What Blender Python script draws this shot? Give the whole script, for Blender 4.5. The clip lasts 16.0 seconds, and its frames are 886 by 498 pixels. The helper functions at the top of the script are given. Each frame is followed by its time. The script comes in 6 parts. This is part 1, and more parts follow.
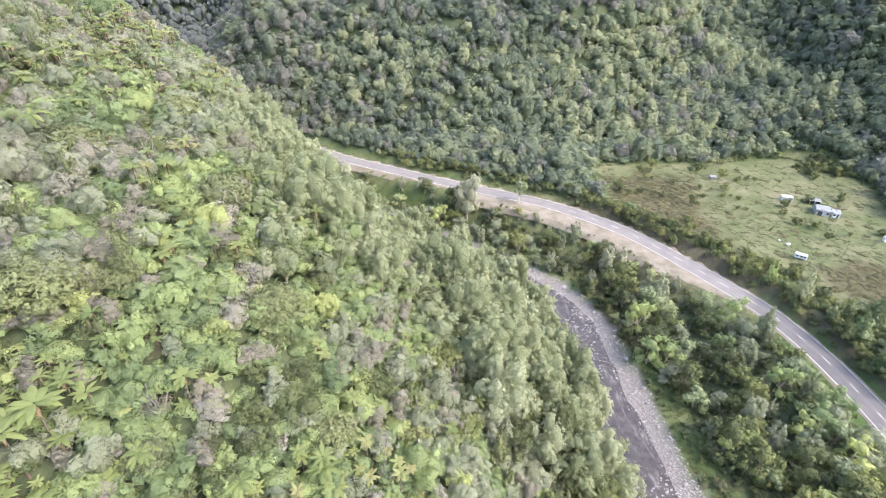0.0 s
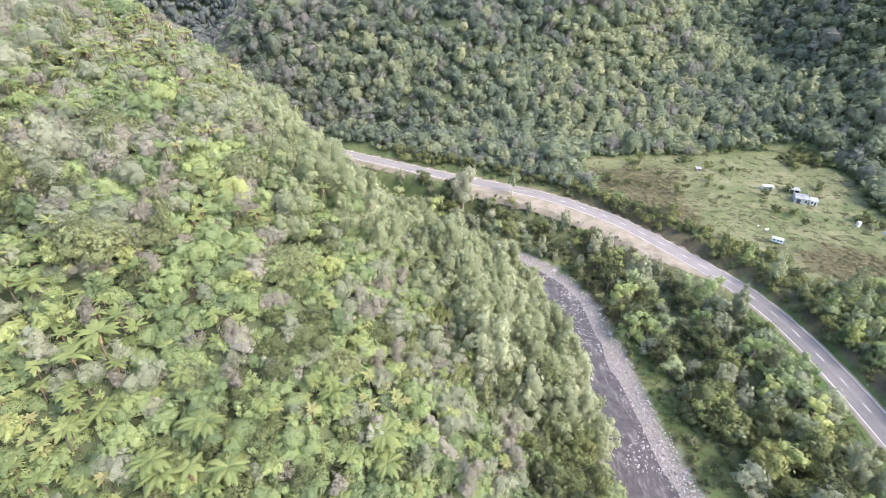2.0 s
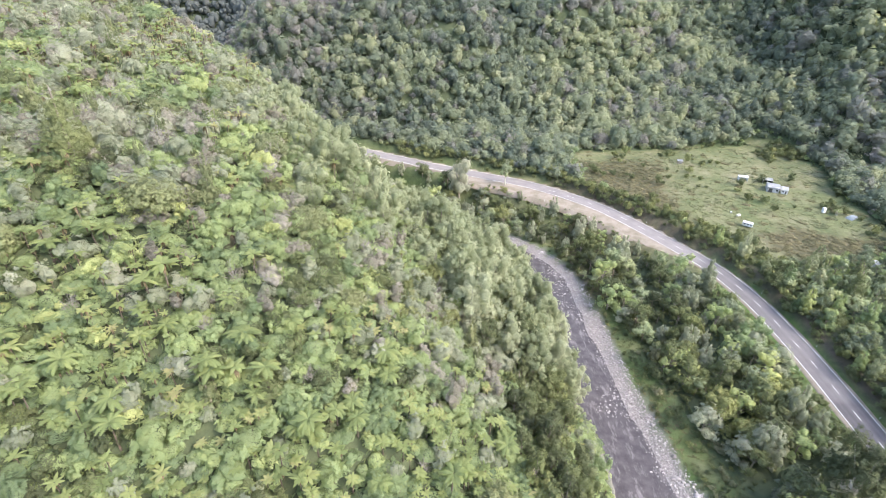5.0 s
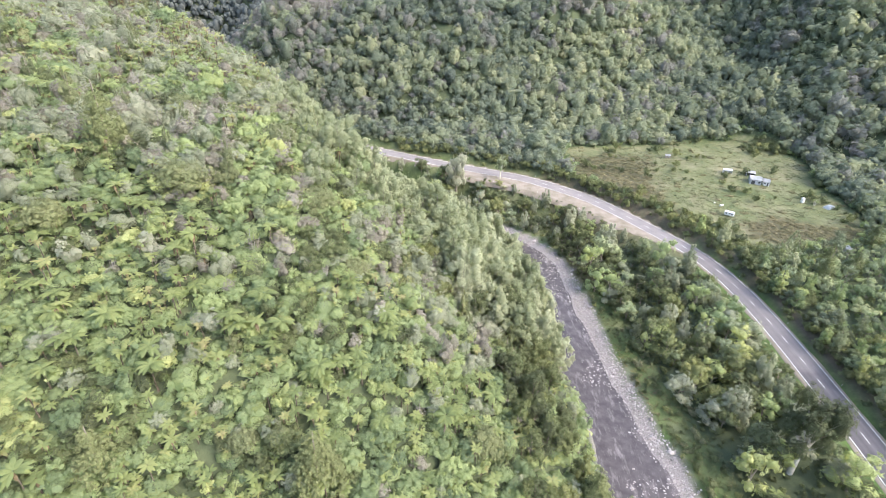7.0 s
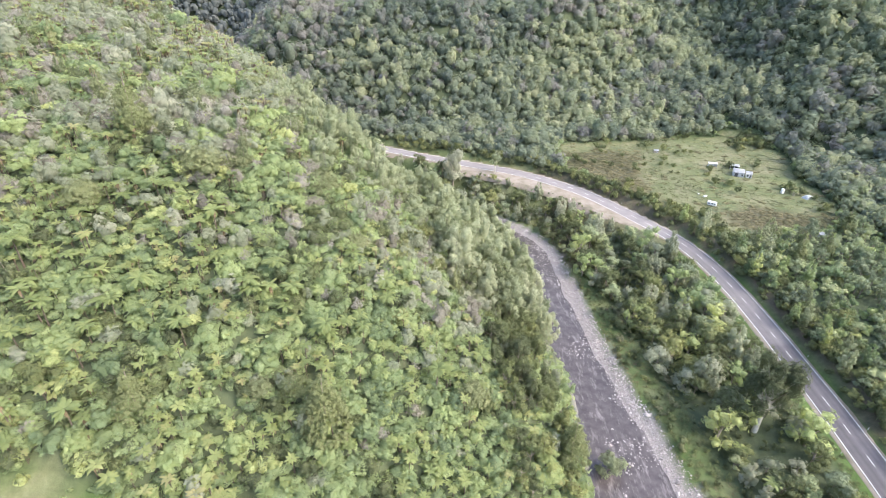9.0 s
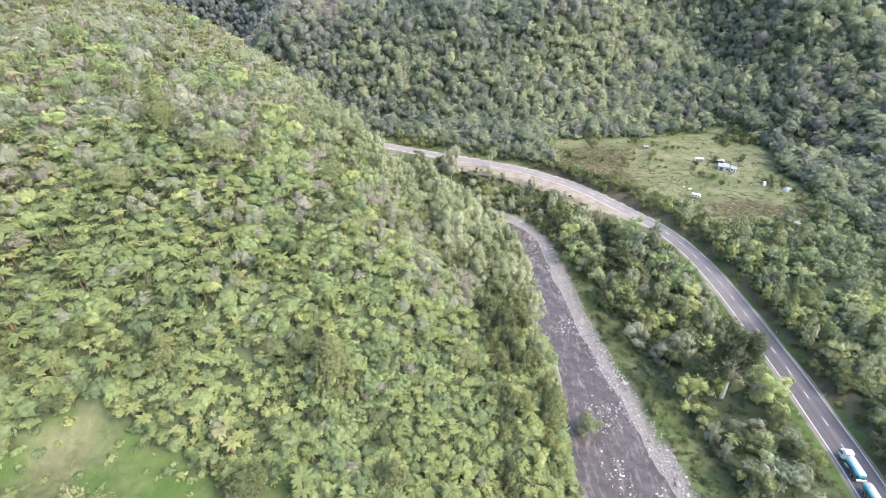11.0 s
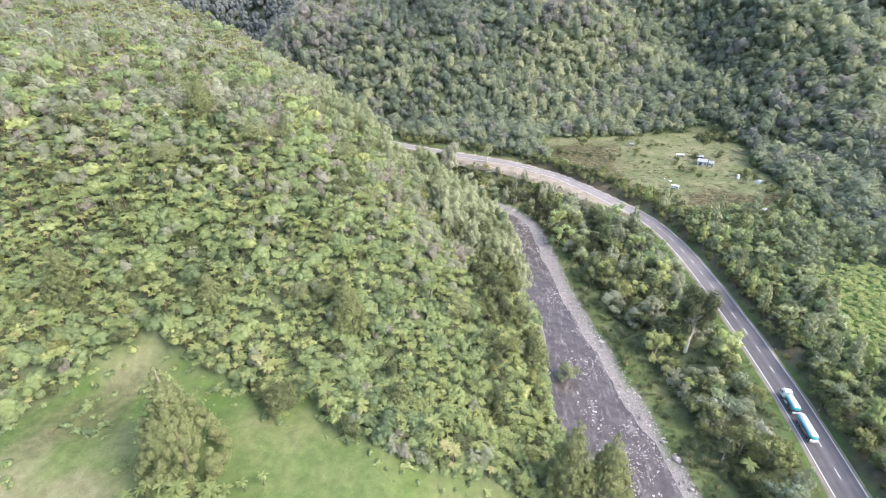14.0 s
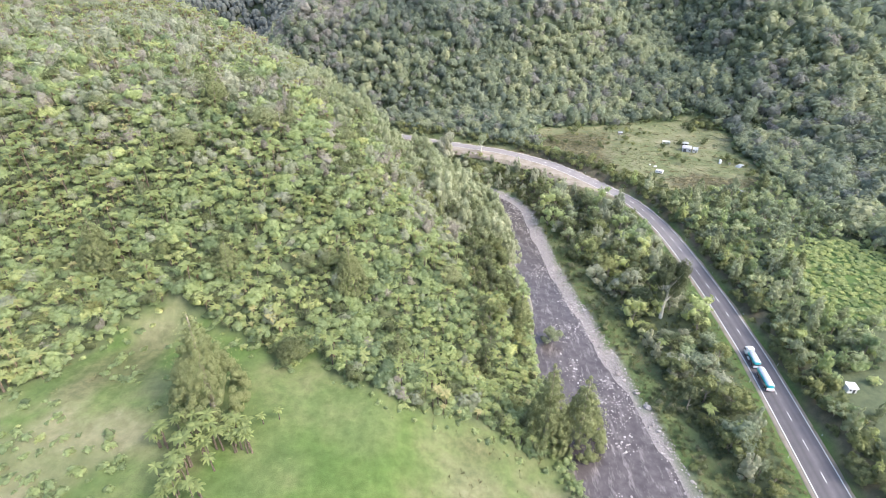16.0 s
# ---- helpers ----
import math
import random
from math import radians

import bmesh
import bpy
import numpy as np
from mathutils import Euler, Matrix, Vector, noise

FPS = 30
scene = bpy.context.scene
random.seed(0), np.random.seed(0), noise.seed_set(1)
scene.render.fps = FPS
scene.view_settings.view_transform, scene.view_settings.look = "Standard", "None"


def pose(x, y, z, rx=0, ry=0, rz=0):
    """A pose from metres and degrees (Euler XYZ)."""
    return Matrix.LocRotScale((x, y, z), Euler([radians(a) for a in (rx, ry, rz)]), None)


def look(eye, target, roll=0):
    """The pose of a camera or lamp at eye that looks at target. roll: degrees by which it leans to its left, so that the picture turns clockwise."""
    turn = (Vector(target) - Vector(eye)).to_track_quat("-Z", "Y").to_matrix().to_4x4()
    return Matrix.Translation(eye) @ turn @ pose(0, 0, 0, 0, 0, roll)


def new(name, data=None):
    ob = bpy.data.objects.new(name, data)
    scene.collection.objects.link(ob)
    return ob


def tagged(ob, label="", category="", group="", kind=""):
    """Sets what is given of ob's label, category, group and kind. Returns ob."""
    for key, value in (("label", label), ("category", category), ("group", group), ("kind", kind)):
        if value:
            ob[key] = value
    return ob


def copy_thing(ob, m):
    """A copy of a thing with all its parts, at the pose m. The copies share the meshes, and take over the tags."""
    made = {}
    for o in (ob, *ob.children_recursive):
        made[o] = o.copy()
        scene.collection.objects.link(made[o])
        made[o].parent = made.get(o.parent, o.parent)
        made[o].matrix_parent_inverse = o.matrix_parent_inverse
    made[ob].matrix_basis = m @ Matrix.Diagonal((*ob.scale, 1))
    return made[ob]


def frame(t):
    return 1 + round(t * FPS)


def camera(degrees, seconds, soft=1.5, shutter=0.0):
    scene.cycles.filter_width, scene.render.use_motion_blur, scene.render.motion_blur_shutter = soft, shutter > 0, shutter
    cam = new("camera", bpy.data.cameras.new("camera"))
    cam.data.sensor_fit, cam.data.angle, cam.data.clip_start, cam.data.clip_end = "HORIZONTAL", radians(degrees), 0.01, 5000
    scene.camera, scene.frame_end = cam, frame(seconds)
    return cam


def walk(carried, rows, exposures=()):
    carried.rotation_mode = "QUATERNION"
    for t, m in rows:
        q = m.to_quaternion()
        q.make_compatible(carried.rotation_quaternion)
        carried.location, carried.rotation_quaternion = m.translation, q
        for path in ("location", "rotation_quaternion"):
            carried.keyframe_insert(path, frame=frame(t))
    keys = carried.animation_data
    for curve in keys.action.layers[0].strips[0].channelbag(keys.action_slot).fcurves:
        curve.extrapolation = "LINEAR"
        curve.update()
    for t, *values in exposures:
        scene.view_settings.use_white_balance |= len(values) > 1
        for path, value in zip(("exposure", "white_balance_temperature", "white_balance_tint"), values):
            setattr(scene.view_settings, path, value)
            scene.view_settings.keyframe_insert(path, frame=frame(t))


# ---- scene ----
cam = camera(84.0, 16.0, soft=0.85)
PATH = [
    (0, (0.101, -5.927, 101.234), (0.126, -4.208, 100.211), 2.3),
    (0.5, (0.507, -8.965, 101.338), (0.532, -7.246, 100.316), 2.1),
    (1, (0.843, -11.879, 101.474), (0.868, -10.159, 100.454), 2.0),
    (1.5, (1.238, -14.936, 101.641), (1.263, -13.215, 100.622), 2.0),
    (2, (1.711, -18.024, 101.847), (1.732, -16.302, 100.829), 1.9),
    (2.5, (2.002, -21.171, 101.998), (2.022, -19.447, 100.983), 1.9),
    (3, (2.4, -24.281, 102.138), (2.417, -22.556, 101.126), 1.8),
    (3.5, (2.719, -27.386, 102.278), (2.736, -25.659, 101.269), 1.8),
    (4, (3.084, -30.529, 102.548), (3.098, -28.802, 101.541), 1.8),
    (6.5, (4.991, -46.009, 104.042), (5.001, -44.277, 103.042), 1.5),
    (7, (5.39, -49.262, 104.091), (5.398, -47.529, 103.094), 1.4),
    (7.5, (5.744, -52.353, 104.174), (5.753, -50.617, 103.18), 1.4),
    (8, (6.169, -55.635, 104.313), (6.176, -53.899, 103.321), 1.3),
    (8.5, (6.805, -58.89, 104.448), (6.81, -57.152, 103.458), 1.2),
    (9, (7.425, -62.221, 104.593), (7.427, -60.482, 103.606), 1.0),
    (11.5, (10.14, -79.533, 106.043), (10.129, -77.788, 105.066), 0.8),
    (12, (10.0, -83.203, 105.979), (9.988, -81.455, 105.008), 0.9),
    (12.5, (10.09, -86.969, 105.979), (10.078, -85.218, 105.012), 1.0),
    (13, (10.252, -91.119, 106.158), (10.242, -89.365, 105.198), 1.0),
    (13.5, (10.439, -95.146, 106.187), (10.43, -93.389, 105.231), 1.0),
    (14, (10.721, -99.391, 106.221), (10.71, -97.634, 105.267), 0.9),
    (14.5, (11.197, -103.2, 106.159), (11.183, -101.442, 105.206), 0.8),
    (15, (11.861, -107.237, 106.302), (11.846, -105.481, 105.346), 0.6),
    (15.5, (12.551, -111.063, 106.457), (12.536, -109.309, 105.497), 0.4),
    (16, (13.201, -115.037, 106.62), (13.187, -113.286, 105.654), 0.3),
]
walk(cam, [(t, look(eye, target, roll)) for t, eye, target, roll in PATH])

# ---- world, sun, exposure ----
SUN_ELEV, SUN_AZ = radians(44.0), radians(117.0)   # azimuth clockwise from +y
world = bpy.data.worlds.new("world")
scene.world = world
world.use_nodes = True
_wn, _wl = world.node_tree.nodes, world.node_tree.links
_sky = _wn.new("ShaderNodeTexSky")
_sky.sky_type, _sky.sun_disc = "NISHITA", False
_sky.sun_elevation, _sky.sun_rotation = SUN_ELEV, SUN_AZ
_sky.dust_density, _sky.air_density = 3.0, 1.0
_wl.new(_sky.outputs["Color"], _wn["Background"].inputs["Color"])
_wn["Background"].inputs["Strength"].default_value = 0.15
sun_dir = Vector((math.sin(SUN_AZ) * math.cos(SUN_ELEV), math.cos(SUN_AZ) * math.cos(SUN_ELEV), math.sin(SUN_ELEV)))
sun = new("sun", bpy.data.lights.new("sun", "SUN"))
sun.data.energy, sun.data.angle, sun.data.color = 0.53, radians(8.0), (1.0, 0.96, 0.92)
sun.matrix_world = look((0, 0, 300), Vector((0, 0, 300)) - sun_dir)
scene.view_settings.exposure = 2.41


# ---- materials ----
def material(name, rough=0.8, spec=0.3):
    m = bpy.data.materials.new(name)
    m.use_nodes = True
    b = m.node_tree.nodes["Principled BSDF"]
    b.inputs["Roughness"].default_value = rough
    b.inputs["Specular IOR Level"].default_value = spec
    return m, m.node_tree.nodes, m.node_tree.links, b


def ramp_of(nodes, links, src, stops):
    r = nodes.new("ShaderNodeValToRGB")
    els = r.color_ramp.elements
    while len(els) < len(stops):
        els.new(0.5)
    for e, (p, c) in zip(els, stops):
        e.position, e.color = p, (*c, 1)
    links.new(src, r.inputs[0])
    return r.outputs["Color"]


def noise_of(nodes, links, scale, detail=4.0, rough=0.55, coord="Object"):
    tc = nodes.new("ShaderNodeTexCoord")
    n = nodes.new("ShaderNodeTexNoise")
    n.inputs["Scale"].default_value, n.inputs["Detail"].default_value, n.inputs["Roughness"].default_value = scale, detail, rough
    links.new(tc.outputs[coord], n.inputs["Vector"])
    return n.outputs["Fac"]


def mix_of(nodes, links, fac, a, b, mode="MIX"):
    m = nodes.new("ShaderNodeMix")
    m.data_type, m.blend_type = "RGBA", mode
    for val, sock in ((fac, m.inputs[0]), (a, m.inputs[6]), (b, m.inputs[7])):
        if isinstance(val, (int, float)):
            sock.default_value = val
        elif isinstance(val, tuple):
            sock.default_value = (*val, 1)
        else:
            links.new(val, sock)
    return m.outputs[2]


def bump_of(nodes, links, bsdf, height, strength, dist):
    b = nodes.new("ShaderNodeBump")
    b.inputs["Strength"].default_value, b.inputs["Distance"].default_value = strength, dist
    links.new(height, b.inputs["Height"])
    links.new(b.outputs["Normal"], bsdf.inputs["Normal"])


def leaf_material(name, stops, gloss=0.55, through_light=0.3, leaf=0.22, cover=0.56, spread=0.6, relief=0.9):
    """Foliage: colour by the plant's own tint with a spread from spray to spray and leaf to leaf; each spray is cut into leaves of about leaf metres."""
    m, n, l, b = material(name, min(gloss + 0.12, 0.9), 0.12)

    def calc(op, a, c=None, d=None):
        q = n.new("ShaderNodeMath")
        q.operation = op
        for sock, val in zip(q.inputs, (a, c, d)):
            if isinstance(val, (int, float)):
                sock.default_value = val
            elif val is not None:
                l.new(val, sock)
        return q.outputs[0]

    at, vary = n.new("ShaderNodeAttribute"), n.new("ShaderNodeAttribute")
    at.attribute_name, vary.attribute_name = "tint", "vary"
    geo, own = n.new("ShaderNodeNewGeometry"), n.new("ShaderNodeObjectInfo")
    # single plants of one mesh differ by their own random number
    val = calc("MULTIPLY_ADD", calc("SUBTRACT", own.outputs["Random"], 0.5), vary.outputs["Fac"], at.outputs["Fac"])
    val = calc("MULTIPLY_ADD", calc("SUBTRACT", geo.outputs["Random Per Island"], 0.5), 0.12, val)
    val = calc("MULTIPLY_ADD", calc("SUBTRACT", noise_of(n, l, 0.28 / leaf, 3.0, 0.7), 0.5), spread, val)
    col = ramp_of(n, l, val, stops)
    l.new(col, b.inputs["Base Color"])
    tr = n.new("ShaderNodeBsdfTranslucent")
    if relief:
        bump_of(n, l, b, noise_of(n, l, 0.22 / leaf, 3.0, 0.7), relief, leaf * 6)
    l.new(mix_of(n, l, 1.0, col, (1.0, 1.0, 0.7), "MULTIPLY"), tr.inputs["Color"])
    mx = n.new("ShaderNodeMixShader")
    mx.inputs[0].default_value = through_light
    l.new(b.outputs[0], mx.inputs[1])
    l.new(tr.outputs[0], mx.inputs[2])
    out = mx.outputs[0]
    if cover < 1:
        gap = calc("GREATER_THAN", noise_of(n, l, 0.5 / leaf, 2.0, 0.6), 0.5 + 0.28 * (cover - 0.5))
        clear, cut = n.new("ShaderNodeBsdfTransparent"), n.new("ShaderNodeMixShader")
        l.new(gap, cut.inputs[0])
        l.new(out, cut.inputs[1])
        l.new(clear.outputs[0], cut.inputs[2])
        out = cut.outputs[0]
    l.new(out, n["Material Output"].inputs["Surface"])
    return m


def grain_material(name, stops, scale, fine, rough=0.85, bump=0.4, dist=0.05):
    m, n, l, b = material(name, rough, 0.25)
    a = noise_of(n, l, scale, 6, 0.6)
    col = ramp_of(n, l, a, stops)
    f = noise_of(n, l, fine, 3, 0.6)
    col = mix_of(n, l, 0.5, col, ramp_of(n, l, f, [(0.3, (0.55, 0.55, 0.55)), (0.7, (1.3, 1.3, 1.3))]), "MULTIPLY")
    l.new(col, b.inputs["Base Color"])
    bump_of(n, l, b, f, bump, dist)
    return m


M_SHRUB = leaf_material("shrub_leaves", [(0.0, (0.170, 0.221, 0.121)), (0.25, (0.225, 0.284, 0.148)), (0.5, (0.288, 0.349, 0.171)), (0.75, (0.344, 0.405, 0.187)), (1.0, (0.438, 0.469, 0.210))], 0.55, 0.4, leaf=0.075, cover=0.64, spread=0.5)
M_GREY = leaf_material("grey_green_leaves", [(0.0, (0.219, 0.242, 0.170)), (0.5, (0.294, 0.314, 0.221)), (1.0, (0.369, 0.376, 0.284))], 0.65, 0.38, leaf=0.07, cover=0.6, spread=0.45)
M_HEATH = leaf_material("brown_grey_heath", [(0.0, (0.210, 0.194, 0.162)), (0.5, (0.284, 0.263, 0.216)), (1.0, (0.357, 0.331, 0.286))], 0.75, 0.3, leaf=0.07, cover=0.55, spread=0.5)
M_FERN = leaf_material("fern_fronds", [(0.0, (0.173, 0.214, 0.092)), (0.4, (0.251, 0.292, 0.120)), (0.8, (0.329, 0.355, 0.155)), (1.0, (0.366, 0.343, 0.175))], 0.5, 0.5, leaf=0.2, cover=1.0, spread=0.35, relief=0.3)
M_DARK = leaf_material("forest_leaves", [(0.0, (0.154, 0.182, 0.124)), (0.4, (0.224, 0.260, 0.159)), (0.75, (0.307, 0.351, 0.192)), (1.0, (0.419, 0.446, 0.238))], 0.6, 0.25, leaf=0.13, cover=0.58)
M_PALE = leaf_material("pale_tree_leaves", [(0.0, (0.221, 0.248, 0.145)), (0.5, (0.296, 0.324, 0.196)), (1.0, (0.380, 0.400, 0.265))], 0.55, 0.35, leaf=0.09, cover=0.6)
M_OLIVE = leaf_material("olive_needles", [(0.0, (0.124, 0.140, 0.065)), (0.5, (0.186, 0.205, 0.094)), (1.0, (0.259, 0.276, 0.127))], 0.65, 0.15, leaf=0.1, spread=0.45)
M_BELT = leaf_material("bank_tree_leaves", [(0.0, (0.083, 0.096, 0.052)), (0.4, (0.119, 0.136, 0.065)), (0.75, (0.161, 0.180, 0.077)), (1.0, (0.224, 0.233, 0.095))], 0.6, 0.25, leaf=0.12, cover=0.58, spread=0.5)
M_CONIFER = leaf_material("conifer_needles", [(0.0, (0.126, 0.144, 0.078)), (0.5, (0.199, 0.216, 0.104)), (1.0, (0.286, 0.295, 0.146))], 0.6, 0.15, leaf=0.1)
# far leaves: distance haze and cloud shade put into a dull blue-grey colour
M_FAR_HAZE = leaf_material("hazy_distant_leaves", [(0.0, (0.082, 0.092, 0.087)), (1.0, (0.129, 0.140, 0.127))], 0.8, 0.2, leaf=0.8, cover=1.0, spread=0.2, relief=0)
# hill leaves carry extra blue, painting in the haze over the hills
M_HILL = leaf_material("hill_forest_leaves", [(0.0, (0.119, 0.144, 0.123)), (0.35, (0.166, 0.199, 0.154)), (0.7, (0.226, 0.260, 0.179)), (0.9, (0.285, 0.315, 0.201)), (1.0, (0.332, 0.348, 0.221))], 0.7, 0.42, leaf=0.26, cover=0.68, spread=0.35, relief=0.8)
M_HILLGREY = leaf_material("hill_grey_leaves", [(0.0, (0.159, 0.175, 0.156)), (0.45, (0.203, 0.218, 0.192)), (0.8, (0.239, 0.239, 0.217)), (1.0, (0.280, 0.265, 0.247))], 0.7, 0.42, leaf=0.26, cover=0.64, spread=0.4, relief=0.8)
M_BRACKEN = leaf_material("bracken", [(0.0, (0.125, 0.125, 0.066)), (0.5, (0.16, 0.148, 0.082)), (1.0, (0.205, 0.18, 0.108))], 0.7, 0.25, leaf=0.12, cover=0.7, spread=0.25)
M_DEAD = leaf_material("withered_twigs", [(0.0, (0.17, 0.158, 0.12)), (0.5, (0.25, 0.236, 0.185)), (1.0, (0.34, 0.325, 0.27))], 0.8, 0.1, leaf=0.11, cover=0.36)
M_TWIG = grain_material("bare_twigs", [(0.3, (0.24, 0.22, 0.19)), (0.7, (0.4, 0.37, 0.33))], 3, 20)
M_RUST = leaf_material("dead_fronds", [(0.0, (0.182, 0.140, 0.086)), (0.5, (0.257, 0.194, 0.122)), (1.0, (0.344, 0.263, 0.174))], 0.8, 0.2, leaf=0.2, cover=1.0, spread=0.3)
M_BARK = grain_material("bark", [(0.3, (0.16, 0.13, 0.10)), (0.7, (0.36, 0.32, 0.26))], 2, 14)
M_PALEBARK = grain_material("pale_bark", [(0.3, (0.4, 0.37, 0.3)), (0.7, (0.62, 0.58, 0.5))], 1, 9)
M_FERNBARK = grain_material("fern_trunk_fibre", [(0.3, (0.07, 0.055, 0.042)), (0.7, (0.16, 0.125, 0.095))], 4, 25)


# ---- the lie of the land ----
def spline(points, step=1.0):
    """A smooth line through the points, sampled about every step metres."""
    p = np.array(points, float)
    p = np.vstack([2 * p[0] - p[1], p, 2 * p[-1] - p[-2]])
    out = []
    for a, b, c, d in zip(p, p[1:], p[2:], p[3:]):
        n = max(2, int(np.linalg.norm(c[:2] - b[:2]) / step))
        t = np.linspace(0, 1, n, endpoint=False)[:, None]
        out.append(0.5 * (2 * b + (c - a) * t + (2 * a - 5 * b + 4 * c - d) * t ** 2 + (3 * b - 3 * c + d - a) * t ** 3))
    return np.vstack(out + [p[-2:-1]])


# road: x, y; z follows from the grade below
ROAD = spline([(86, -190), (92, -110), (98.5, -60), (101.3, -44), (105.0, -22), (108.6, 1), (110.4, 17), (112.2, 36), (113.6, 62), (113.4, 80), (112.0, 97),
               (109.3, 110), (105.0, 122), (97.5, 134.5), (85.0, 153.5), (74.0, 167), (57.5, 180.5), (42.0, 189.5), (19.5, 198), (-5, 207.5), (-22, 215),
               (-47, 226), (-75, 242), (-115, 258), (-180, 268), (-280, 275)])
# river channel: x, y, half width
RIVER = spline([(64, -200, 13), (63, -110, 13), (61, -60, 13), (60, -38, 13), (57.5, -15, 12.5), (55.5, 5, 12), (54.5, 22, 11), (54, 40, 9), (52, 55, 8.8), (50.5, 72, 9.4),
                (48.7, 88, 10), (47.8, 105, 10.3), (45.2, 122, 10.3), (39, 137, 8.5), (26, 152, 6), (8, 168, 6), (-15, 186, 6), (-50, 206, 6), (-95, 225, 6), (-180, 240, 6), (-280, 245, 6)])


def road_height(y_on_road, x_on_road):
    return 4.3 + 0.05 * np.clip(y_on_road - 60, 0, None) + 0.01 * np.clip(40 - x_on_road, 0, 100)


def nearest(line, x, y):
    """Signed distance to the line (right of its way: plus) and the index of the nearest sample."""
    x, y = np.asarray(x, float).ravel(), np.asarray(y, float).ravel()
    tang = np.gradient(line[:, :2], axis=0)
    tang /= np.linalg.norm(tang, axis=1)[:, None]
    dist, idx = np.empty(len(x)), np.empty(len(x), int)
    for i in range(0, len(x), 20000):
        dx, dy = x[i:i + 20000, None] - line[None, :, 0], y[i:i + 20000, None] - line[None, :, 1]
        k = np.argmin(dx * dx + dy * dy, axis=1)
        r = np.arange(len(k))
        side = dx[r, k] * tang[k, 1] - dy[r, k] * tang[k, 0]
        dist[i:i + 20000], idx[i:i + 20000] = np.sign(side) * np.hypot(dx[r, k], dy[r, k]), k
    return dist, idx


def smooth(a, b, v):
    t = np.clip((v - a) / (b - a), 0, 1)
    return t * t * (3 - 2 * t)


def softmin(k, *zs):
    m = np.minimum.reduce(zs)
    return m - k * np.log(sum(np.exp(-(z - m) / k) for z in zs))


_rs = np.random.RandomState(5)
_TABLE = _rs.rand(256, 256)


def value_noise(x, y, scale):
    """Smooth noise, 0 to 1, with features of about scale metres."""
    x, y = np.asarray(x) / scale + 500.3, np.asarray(y) / scale + 500.7
    xi, yi = np.floor(x).astype(int), np.floor(y).astype(int)
    fx, fy = x - xi, y - yi
    fx, fy = fx * fx * (3 - 2 * fx), fy * fy * (3 - 2 * fy)
    g = lambda i, j: _TABLE[(xi + i) % 256, (yi + j) % 256]
    return (g(0, 0) * (1 - fx) + g(1, 0) * fx) * (1 - fy) + (g(0, 1) * (1 - fx) + g(1, 1) * fx) * fy


def rough_noise(x, y, scale):
    return value_noise(x, y, scale) * 0.55 + value_noise(x + 91, y + 17, scale * 0.47) * 0.3 + value_noise(x - 33, y + 57, scale * 0.21) * 0.15


def left_hill(x, y):
    """The bush-clad spur on the river's true far bank, with its grassy shelf."""
    front = 26 + 0.76 * (y + 16) + 0.10 * np.clip(-35 - x, 0, 120) - 0.18 * np.clip(x + 42, 0, 27) - 0.45 * np.clip(x + 15, 0, 200)
    flank = 66 - 0.88 * (x + 25 + 0.42 * np.clip(y - 70, 0, 400))
    top = 73.5 + 0.07 * (y - 60) + 0.16 * np.clip(-60 - x, 0, 300)
    lee = 69 - 1.1 * (y - 127 - 0.5 * (-45 - x)) + 0.5 * (-45 - x)
    z = softmin(4.0, front, flank, top, lee) - 3.6
    shelf = 23.4 - 0.1 * np.clip(x + 35, 0, 33) - 0.47 * np.clip(x + 2, 0, 200) - 0.04 * np.clip(-25 - y, 0, 200) + 0.05 * np.clip(-60 - x, 0, 200)
    shelf = np.where(y > 0, -99, shelf - 3 * np.clip(y + 14, 0, 30))
    z = np.maximum(z, shelf)
    return np.maximum(z + (rough_noise(x, y, 28) - 0.5) * 4 * smooth(-20, 10, y), 1.0)


